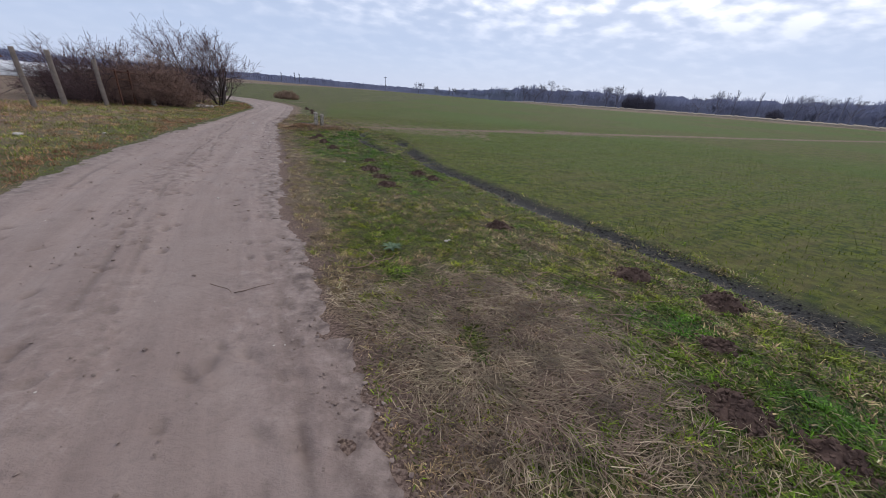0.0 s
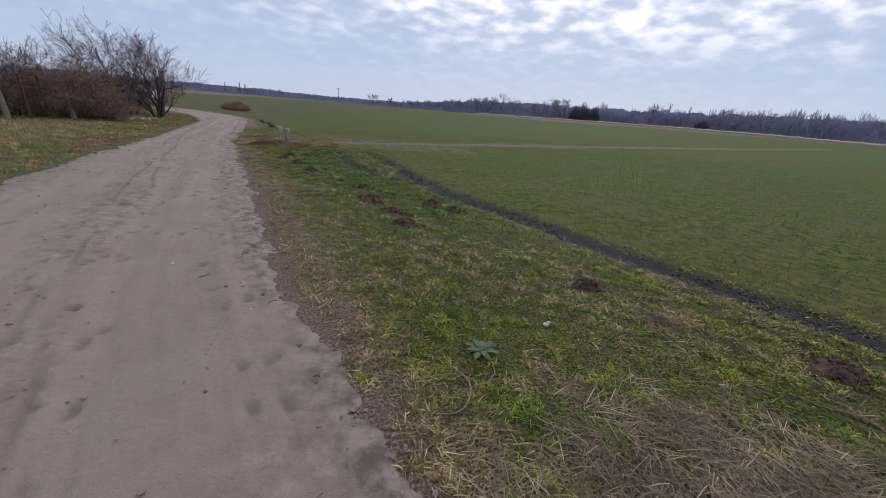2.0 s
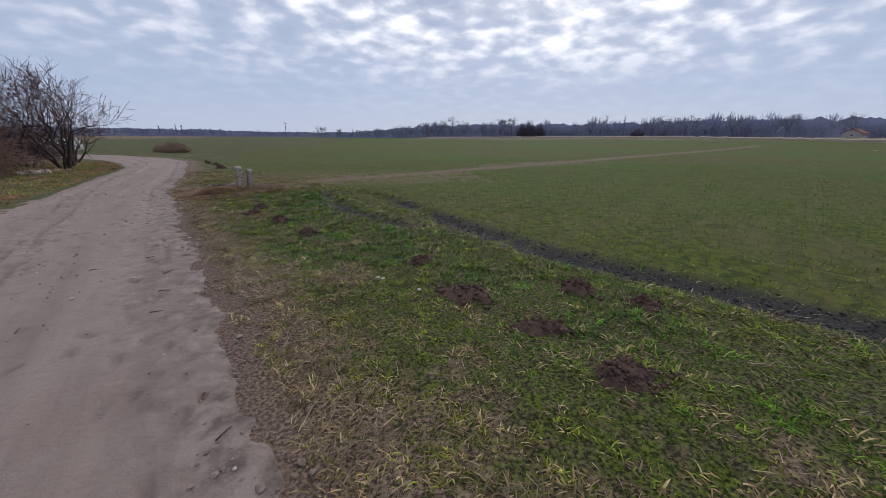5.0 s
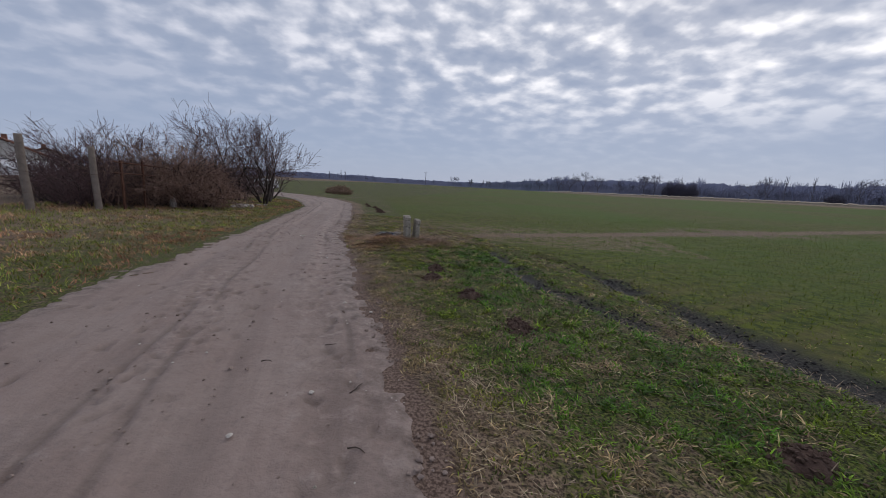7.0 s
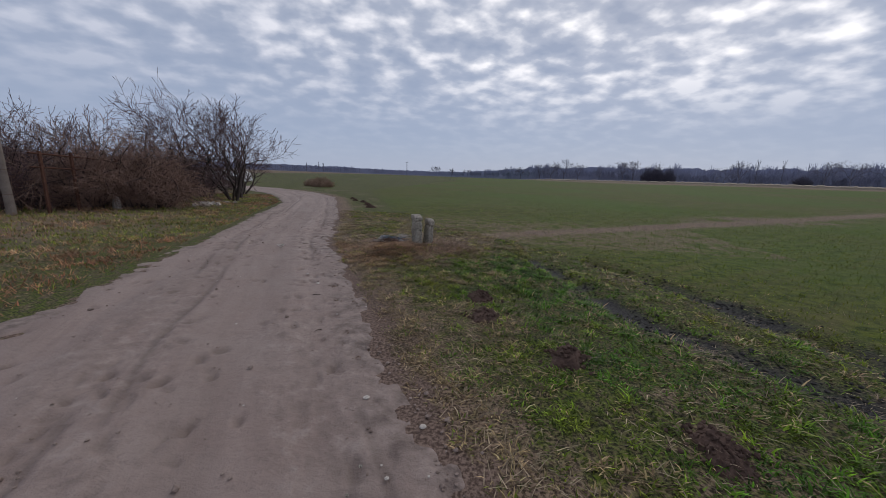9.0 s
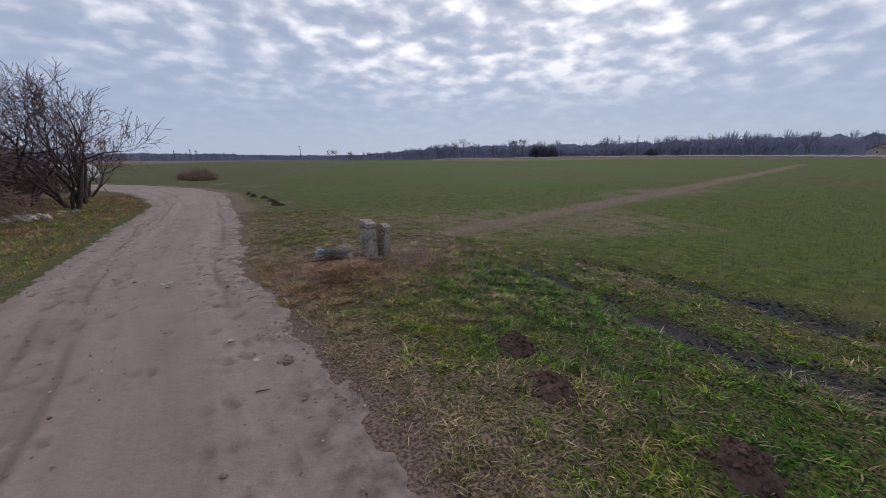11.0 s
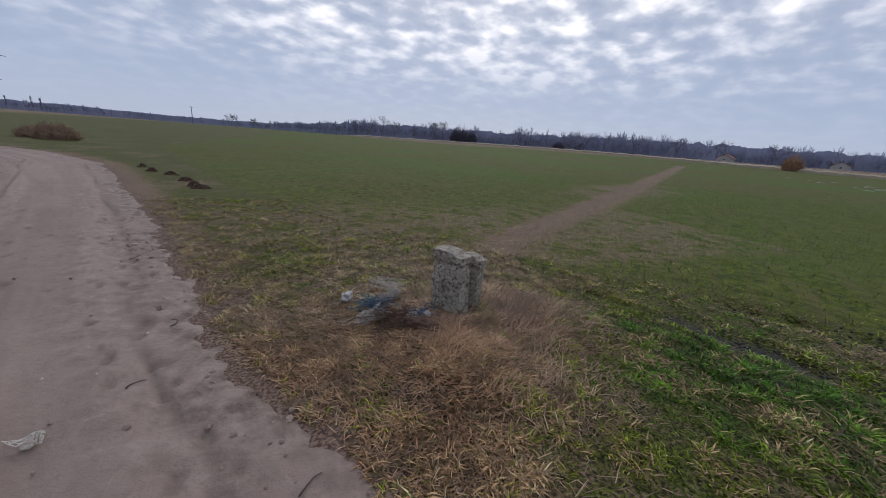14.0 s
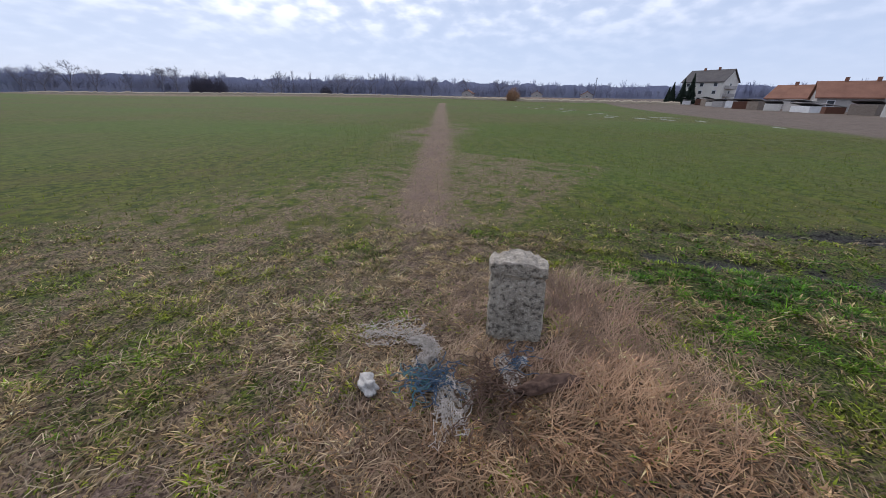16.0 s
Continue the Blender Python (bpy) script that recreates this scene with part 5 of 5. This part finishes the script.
house(158, 17.5, 13, 10, 7.0, 10.6, 65, M_WALLPALE, M_ROOFDARK, 3, "pale three-storey house with a dark pitched roof and balconies", 2, 2, 3)
for hx, hy, hw, hd, he, hr, hrz in ((118, -2.5, 11, 9, 2.7, 5.6, 62), (106, -9.0, 13, 9, 3.0, 6.0, 88), (98, -19, 13, 9, 3.0, 6.0, 85), (93, -30, 13, 9, 3.0, 6.2, 80), (104, -27, 12, 9, 3.0, 6.0, 70)):
    house(hx, hy, hw, hd, he - 0.3, hr - 0.4, hrz, M_WALLGREY, M_ROOFRED, 1, "single-storey house with an orange-red tiled roof", 2, 0, 3)
house(-84, 52, 13, 9, 2.4, 4.7, -35, M_WALLPALE, M_ROOFRED, 1, "low house with a red tiled roof beyond the fence", 1, 0, 3)
house(-94, 63, 11, 9, 2.0, 4.0, -30, M_WALLGREY, M_ROOFRED, 1, "low outbuilding with a red tiled roof", 1, 0, 3)
for hx, hy in ((285, 130), (300, 96), (255, 175)):
    house(hx, hy, 10, 8, 2.4, 4.6, 20, M_WALLGREY, M_ROOFRED, 1, "small far pale house with a red roof", 1, 0, 3)


def spruce(x, y, h, seed):
    rng = np.random.default_rng(seed)
    t = thing("spruce_tree", "dark green spruce beside the pale house", "tree", (x, y, zat(x, y)), group="spruces")
    tube_part("trunk", [(0, 0, -0.3, 0, 0, h, 0.22, 0.04)], M_BARK, t, 6)
    n = 1500
    b = rng.random(n) ** 1.3
    an = rng.uniform(0, 6.28, n)
    r = (1 - b) * h * 0.24 * rng.uniform(0.35, 1.05, n) + 0.1
    p = np.stack([r * 0.25 * np.cos(an), r * 0.25 * np.sin(an), 0.4 + b * (h - 0.5)], 1)
    q = np.stack([r * np.cos(an), r * np.sin(an), 0.4 + b * (h - 0.5) - 0.22 * r], 1)
    tube_part("crown", np.concatenate([p, q, np.full((n, 1), 0.20), np.full((n, 1), 0.05)], 1), M_SPRUCE, t, 3)


for sx, sy, sh, ss in ((150, 24.5, 8.2, 1), (149, 22.0, 9.5, 2), (151, 27.5, 7.0, 3), (155, 29.0, 5.5, 4)):
    spruce(sx, sy, sh, ss)


def tunnel(x, y, length, w, h, rz, label):
    t = thing("plastic_tunnel", label, "greenhouse", (x, y, zat(x, y)), rz, group="plastic tunnels")
    n = 11
    bm = bmesh.new()
    rows = []
    for k in range(int(length / 1.5) + 1):
        px = -length / 2 + 1.5 * k
        sag = 0.03 if k % 2 else 0.0
        rows.append([bm.verts.new((px, -w / 2 * math.cos(math.pi * a / (n - 1)), (h - sag) * math.sin(math.pi * a / (n - 1)) ** 0.7 - 0.05)) for a in range(n)])
    for a, b in zip(rows, rows[1:]):
        for k in range(n - 1):
            bm.faces.new((a[k], b[k], b[k + 1], a[k + 1]))
    bm.faces.new(rows[0])
    bm.faces.new(rows[-1][::-1])
    part("cover", bm, M_WHITE, t)
    for k in range(0, len(rows), 2):
        px = -length / 2 + 1.5 * k
        seg = [(px, -w / 2 * math.cos(math.pi * a / 10) * 1.01, h * math.sin(math.pi * a / 10) ** 0.7 * 1.01, px, -w / 2 * math.cos(math.pi * (a + 1) / 10) * 1.01, h * math.sin(math.pi * (a + 1) / 10) ** 0.7 * 1.01, 0.03, 0.03) for a in range(10)]
        tube_part("hoop", seg, M_WALLGREY, t, 4)


tunnel(-35.2, 47.3, 7.2, 3.0, 1.25, 11.5, "low white plastic tunnel behind the trees")
tunnel(-58.0, 38.0, 26, 4, 1.7, 60, "long white plastic tunnel beyond the fence")
tunnel(-66.0, 34.0, 26, 4, 1.7, 60, "long white plastic tunnel beyond the fence")


def yard_junk():
    """Sheds, sheets and heaps along the back gardens."""
    rng = np.random.default_rng(33)
    for k in range(16):
        f = k / 15
        x, y = 150 + (66 - 150) * f + rng.normal(0, 1.2), 24 + (-9 - 24) * f + rng.normal(0, 0.8)
        w, d, h = rng.uniform(2, 4.5), rng.uniform(1.6, 3), rng.uniform(0.9, 2.0)
        mat = (M_WALLGREY, M_WHITE, M_RUST, M_POSTWOOD, M_WALLPALE)[k % 5]
        t = thing("shed", ("small grey shed on the village edge", "white sheet-covered heap on the village edge", "rust-brown shed on the village edge", "weathered wooden shed on the village edge", "pale garden shed on the village edge")[k % 5], "shed", (x, y, zat(x, y)), rng.uniform(0, 90), group="back garden sheds")
        part("wall", box(bmesh.new(), -w / 2, -d / 2, -0.3, w / 2, d / 2, h, 0.05), mat, t)
        bm = bmesh.new()
        vs = [bm.verts.new(p) for p in ((-w / 2 - 0.2, -d / 2 - 0.2, h + 0.02), (w / 2 + 0.2, -d / 2 - 0.2, h + 0.02), (w / 2 + 0.2, d / 2 + 0.2, h + 0.45), (-w / 2 - 0.2, d / 2 + 0.2, h + 0.45))]
        up = [bm.verts.new(v.co + Vector((0, 0, 0.1))) for v in vs]
        bm.faces.new(up)
        bm.faces.new(vs[::-1])
        for q in range(4):
            bm.faces.new((vs[q], vs[(q + 1) % 4], up[(q + 1) % 4], up[q]))
        part("roof", bm, (M_WALLGREY, M_ROOFDARK)[k % 2], t)
    for k in range(9):
        f = rng.random()
        far_bush(152 + (70 - 152) * f, 22 + (-7 - 22) * f + rng.normal(0, 1.5), rng.uniform(2.5, 4), rng.uniform(1.4, 2.6), 60 + k, M_DARKBUSH, "dark leafless garden bush on the village edge", 160)


yard_junk()


# ---- litter by the stumps ----
def fibre(name, label, x, y, n, spread, ht, rad, colour_mat, seed, length=0.25, category="litter"):
    """A tangle of curled strands lying on the ground."""
    rng = np.random.default_rng(seed)
    segs = []
    for _ in range(n):
        p = np.array([rng.normal(0, spread), rng.normal(0, spread * 0.7), abs(rng.normal(0, ht)) + 0.01])
        a = rng.uniform(0, 6.28)
        for k in range(9):
            a += rng.normal(0, 0.75)
            q = p + np.array([math.cos(a), math.sin(a), rng.normal(0, 0.35)]) * length / 9
            q[2] = min(max(q[2], 0.006), ht * 3)
            segs.append((*p, *q, rad, rad))
            p = q
    t = thing(name, label, category, (x, y, zat(x, y) + 0.045))
    tagged(tube_part("strand_tangle", segs, colour_mat, t, 4), kind="stuff")


def crumple(name, label, x, y, w, d, h, mat, seed, category="litter", up=0.0, rz=0):
    """A crumpled sheet: a closed lumpy skin with sharp folds."""
    bm = bmesh.new()
    bmesh.ops.create_icosphere(bm, subdivisions=4, radius=1)
    for v in bm.verts:
        p = v.co.copy()
        n = noise.noise(p * 1.7 + Vector((seed, 0, 0))) * 0.5 + 0.35 * abs(noise.noise(p * 4.5 + Vector((0, seed, 0)))) + 0.12 * noise.noise(p * 11)
        v.co = p * (0.8 + n)
        v.co.x *= w / 2
        v.co.y *= d / 2
        v.co.z = max(v.co.z, -0.25) * h / 1.1 + 0.2 * h
    ob = part(name, bm, mat, None)
    for f in ob.data.polygons:
        f.use_smooth = True
    ob.matrix_world = pose(x, y, zat(x, y) + up, 0, 0, rz)
    tagged(ob, label, category)
    return ob


M_BLUE = mottled("faded_blue_twine", (0.02, 0.045, 0.085), (0.085, 0.14, 0.21), 20, 90, 0.6, 0.2)
M_FILM = mottled("dirty_clear_plastic_film", (0.26, 0.245, 0.235), (0.54, 0.52, 0.50), 14, 70, 0.35, 0.5)
M_TWINE = mottled("bleached_twine", (0.30, 0.265, 0.24), (0.54, 0.50, 0.465), 20, 90, 0.8, 0.2)
M_TEAL = mottled("faded_teal_twine", (0.03, 0.10, 0.12), (0.10, 0.22, 0.24), 20, 90, 0.6, 0.2)
M_PALECORD = mottled("pale_cord", (0.45, 0.42, 0.38), (0.66, 0.62, 0.57), 20, 90, 0.8, 0.2)
M_BARKBIT = mottled("rotten_bark", (0.05, 0.03, 0.024), (0.16, 0.10, 0.075), 10, 60, 0.95, 0.8)


def skein(name, label, pts, n, thick, rad, mat, seed, fray=0.05, category="litter"):
    """A loose hank of strands that follows a line over the ground, fraying at its ends."""
    rng = np.random.default_rng(seed)
    p = np.array(pts, float)
    run = np.concatenate([[0], np.cumsum(np.hypot(*np.diff(p, axis=0).T))])
    x0, y0 = p.mean(0)
    z0 = zat(x0, y0)
    segs = []
    for _ in range(n):
        a, b = sorted(rng.uniform(-0.1, 1.1, 2))
        if b - a < 0.35:
            a, b = max(a - 0.3, -0.1), min(b + 0.3, 1.1)
        t = np.linspace(a, b, 12) * run[-1]
        o = rng.normal(0, thick, 2)
        wave = rng.uniform(0, 6.28)
        x = np.interp(t, run, p[:, 0]) + o[0] + 0.5 * thick * np.sin(9 * np.arange(12) / 3 + wave) + np.cumsum(rng.normal(0, fray * 0.12, 12))
        y = np.interp(t, run, p[:, 1]) + o[1] + 0.5 * thick * np.cos(8 * np.arange(12) / 3 + wave) + np.cumsum(rng.normal(0, fray * 0.12, 12))
        z = height(x, y) - z0 + 0.035 + np.abs(rng.normal(0, thick * 0.8)) + np.abs(np.cumsum(rng.normal(0, 0.004, 12)))
        q = np.stack([x - x0, y - y0, z], 1)
        segs.append(np.concatenate([q[:-1], q[1:], np.full((11, 2), rad)], 1))
    t = thing(name, label, category, (x0, y0, z0))
    tagged(tube_part("strand_tangle", np.concatenate(segs), mat, t, 3), kind="stuff")


fibre("blue_net", "tangled faded blue netting and twine on dead grass", -6.41, 15.95, 48, 0.034, 0.025, 0.003, M_BLUE, 1, 0.22)
fibre("teal_twine", "loose teal baler twine strands beside the blue netting", -6.46, 16.0, 14, 0.03, 0.025, 0.003, M_TEAL, 6, 0.2)
skein("white_twine_hank", "fluffy hank of bleached white twine on dead grass", [(-6.20, 16.30), (-6.17, 16.20), (-6.24, 16.10), (-6.37, 16.11)], 85, 0.022, 0.0019, M_TWINE, 2)
skein("frayed_white_twine", "thin frayed white twine spread over the grass", [(-6.34, 16.62), (-6.22, 16.46), (-6.10, 16.30)], 26, 0.045, 0.0017, M_TWINE, 3, 0.12)
skein("grey_twine_strands", "frayed grey twine strands trailing from the netting", [(-6.40, 15.92), (-6.50, 15.80), (-6.60, 15.74)], 44, 0.032, 0.0019, M_TWINE, 4, 0.10)
skein("looped_white_cord", "pale looped cord lying over the dead stalks", [(-6.40, 15.86), (-6.33, 15.79), (-6.42, 15.74), (-6.55, 15.72)], 16, 0.010, 0.0026, M_TWINE, 5, 0.04)
skein("pale_twine_ends", "frayed pale twine ends beside the concrete stump", [(-6.08, 15.73), (-6.14, 15.66), (-6.24, 15.60)], 40, 0.018, 0.0022, M_TWINE, 8, 0.06)
fibre("dark_twine", "dark blue frayed twine beside the stump", -6.06, 15.65, 14, 0.025, 0.03, 0.003, M_BLUE, 4, 0.18)
fibre("brown_fibre_heap", "heap of dark brown frayed stalks and fibre", -6.27, 15.66, 80, 0.10, 0.025, 0.003, M_BARKBIT, 9, 0.22)
crumple("plastic_bag", "crumpled dirty clear plastic bag on the grass", -6.62, 16.27, 0.17, 0.10, 0.06, M_FILM, 2, "plastic bag", up=0.04, rz=65)
crumple("plastic_film", "small crumpled pale plastic film among dead stalks", -6.05, 15.62, 0.10, 0.05, 0.04, M_FILM, 5, "plastic film", up=0.05)
crumple("bark_piece", "dark rotten curved piece of bark by the stump", -6.13, 15.43, 0.34, 0.09, 0.06, M_BARKBIT, 7, "bark", up=0.04, rz=-40)
skein("cord_litter", "short tangled white cord on the sandy track", [(-8.33, 15.02), (-8.26, 14.99), (-8.22, 15.04), (-8.19, 14.96)], 9, 0.008, 0.0028, M_PALECORD, 12, 0.03)


def rosette(x, y, r, seed):
    """A flat weed: pointed toothed leaves laid out in a ring."""
    rng = np.random.default_rng(seed)
    t = thing("rosette_weed", "grey-green rosette weed lying flat in dry grass", "weed", (x, y, zat(x, y) + 0.02))
    for k in range(15):
        an, ln = 2 * math.pi * k / 15 + rng.normal(0, 0.2), r * rng.uniform(0.65, 1.1)
        bm = bmesh.new()
        rows = []
        for q in range(8):
            f = q / 7
            w = 0.020 * math.sin(math.pi * min(f * 0.9 + 0.08, 1)) * (1.25 if q % 2 else 0.8) + 0.002
            rise = 0.035 * math.sin(2.2 * f) * (0.5 + 0.5 * (k % 3) / 2)
            c, n = Vector((math.cos(an), math.sin(an), 0)) * ln * f, Vector((-math.sin(an), math.cos(an), 0))
            rows.append([bm.verts.new(c - n * w + Vector((0, 0, rise + 0.004))), bm.verts.new(c + Vector((0, 0, rise - 0.002))), bm.verts.new(c + n * w + Vector((0, 0, rise + 0.004)))])
        for a, b in zip(rows, rows[1:]):
            for e in (0, 1):
                bm.faces.new((a[e], a[e + 1], b[e + 1], b[e]))
        part("leaf", bm, M_WEED, t)


M_WEED = mottled("grey_green_leaf", (0.045, 0.085, 0.040), (0.13, 0.18, 0.10), 18, 90, 0.7, 0.3)
rosette(0.59, 3.65, 0.15, 3)


def stone(name, x, y, r, seed, mat, label, category, group=""):
    bm = bmesh.new()
    bmesh.ops.create_icosphere(bm, subdivisions=2, radius=r)
    for v in bm.verts:
        v.co *= 1 + 0.35 * noise.noise(v.co / r * 1.3 + Vector((seed, 2 * seed, 0)))
        v.co.z *= 0.45
    ob = part(name, bm, mat, None)
    ob.matrix_world = pose(x, y, zat(x, y) + r * 0.25 + 0.012, 0, 0, seed * 57)
    return tagged(ob, label, category, group)


M_PALESTONE = mottled("pale_stone", (0.36, 0.32, 0.28), (0.56, 0.51, 0.46), 20, 120, 0.85, 0.5)
M_DARKSTICK = mottled("dark_stick", (0.045, 0.032, 0.028), (0.10, 0.075, 0.062), 12, 80, 0.9, 0.5)
rs = np.random.default_rng(71)
for k, (x, y, r) in enumerate(((-4.42, 9.0, .022), (-4.62, 8.48, .022), (-4.62, 10.56, .024), (-5.03, 10.76, .025), (-6.83, 13.37, .022), (-8.25, 15.0, .03), (-6.49, 13.0, .028), (-8.1, 16.03, .02), (-2.47, 4.82, .022), (1.2, 4.08, .03),
                               (-1.85, 8.61, .03), (-1.80, 8.56, .026), (-1.44, 8.24, .03), (1.24, 4.12, .02), (-9.8, 7.8, .10), (-9.1, 9.3, .05))):
    stone("stone", x, y, r * (0.85 if r < 0.04 else 1), k + 1, M_PALESTONE, "pale stone lying on the ground", "stone", "pale stones")
for k in range(110):
    y = rs.uniform(1, 22)
    xl, xr = np.interp(y, YL, XLv), np.interp(y, YR, XRv)
    u = 1 - rs.random() ** 1.6 * 0.9
    stone("pebble", float(xl + (xr - xl) * u), y, rs.uniform(0.004, 0.011), k + 30, M_PALESTONE if rs.random() < 0.6 else M_CONCRETE, "small pebble on the sandy track", "pebble", "pebbles on the track")


def stick(x, y, length, rz, rad, seed, label="dark twig lying on the sandy track", mat=None):
    rng = np.random.default_rng(seed)
    p, a, pts = np.array([-length / 2, 0, 0.0]), rng.normal(0, 0.3), []
    bend = rng.normal(0, 0.12)
    for k in range(9):
        pts.append(p)
        a += rng.normal(bend, 0.2)
        p = p + np.array([math.cos(a), math.sin(a), 0]) * length / 8
    v, f = chain(pts, rad * np.linspace(1, 0.45, 9))
    v[:, 2] += height(x + v[:, 0] * math.cos(radians(rz)) - v[:, 1] * math.sin(radians(rz)), y + v[:, 0] * math.sin(radians(rz)) + v[:, 1] * math.cos(radians(rz))) - zat(x, y)
    ob = new("twig", array_mesh("twig", v, f, mat or M_DARKSTICK, True))
    ob.matrix_world = pose(x, y, zat(x, y) + 0.02, 0, 0, rz)
    tagged(ob, label, "twig", "twigs on the ground")


for k, (x, y, ln, rz) in enumerate(((-0.66, 2.38, 0.30, -10), (-0.40, 2.44, 0.34, 40), (-4.65, 9.7, 0.10, 20), (-4.12, 9.1, 0.14, 60), (-8.6, 17.9, 0.5, 15), (-7.9, 16.1, 0.16, 10), (-7.7, 16.3, 0.1, 40), (-8.0, 15.4, 0.12, 100), (-5.0, 9.3, 0.1, 80), (-3.9, 8.6, 0.12, 50),
                                    (-3.7, 8.1, 0.1, 10), (-2.6, 6.6, 0.1, 100), (-7.0, 14.4, 0.14, 60), (-6.3, 12.6, 0.1, 30), (-2.0, 4.6, 0.12, 20), (-1.2, 4.2, 0.1, 70), (-5.8, 11.7, 0.08, 120), (-4.6, 7.9, 0.1, 150))):
    stick(x, y, ln, rz, 0.005 if ln < 0.25 else 0.0035, 200 + k, mat=M_DARKSTICK if ln < 0.25 else M_BARKBIT)
for k in range(70):
    a, r = rs.uniform(0, 6.28), 1.2 * math.sqrt(rs.random())
    tx, ty = float(2.3 + r * math.cos(a)), float(2.4 + 1.1 * r * math.sin(a))
    if float(road_right(tx, ty)) < 0.3:
        continue
    stick(tx, ty, rs.uniform(0.2, 0.55), 120 + rs.normal(0, 30), rs.uniform(0.002, 0.004), 300 + k, "brown cut twig lying in flattened grass", M_RUSSET)

for k, (x, y, ln, rz, rad) in enumerate(((0.63, 3.28, 0.66, -34, 0.008), (0.57, 3.0, 0.28, 10, 0.007), (0.75, 3.35, 0.4, -60, 0.005), (0.5, 3.2, 0.35, -20, 0.004), (1.0, 2.9, 0.45, -45, 0.005), (1.3, 3.1, 0.4, -38, 0.004))):
    stick(x, y, ln, rz, rad, 400 + k, "bare brown branch lying on flattened grass", M_RUSSET)

# ---- rubble under the thicket ----
for k in range(16):
    crumple("rubble_piece", "broken white rubble lying under the trees", float(-15.2 + rs.normal(0, 0.45)), float(20.9 + rs.normal(0, 0.7)), rs.uniform(0.15, 0.45), rs.uniform(0.1, 0.3), rs.uniform(0.06, 0.14), M_CHIP if k % 3 else M_PALESTONE, 20 + k, "rubble", rz=rs.uniform(0, 180))
crumple("pale_boulder", "pale broken lump of concrete at the thicket's foot", -15.8, 18.4, 0.22, 0.2, 0.42, M_PALESTONE, 4, "concrete lump")
M_FROST = mottled("thin_frost_on_soil", (0.11, 0.12, 0.07), (0.34, 0.36, 0.33), 1.8, 9, 0.9, 0.3)
for k in range(24):
    f = rs.random()
    x, y = 28 + 48 * f + rs.normal(0, 3), 15.0 + 32 * f + rs.normal(0, 2.2)
    crumple("frost_patch", "thin whitish frosty patch on the wet field", float(x), float(y), rs.uniform(1.2, 3.5), rs.uniform(0.5, 1.2), 0.04, M_FROST, 60 + k, "frost patch", up=-0.016, rz=33 + rs.normal(0, 8))
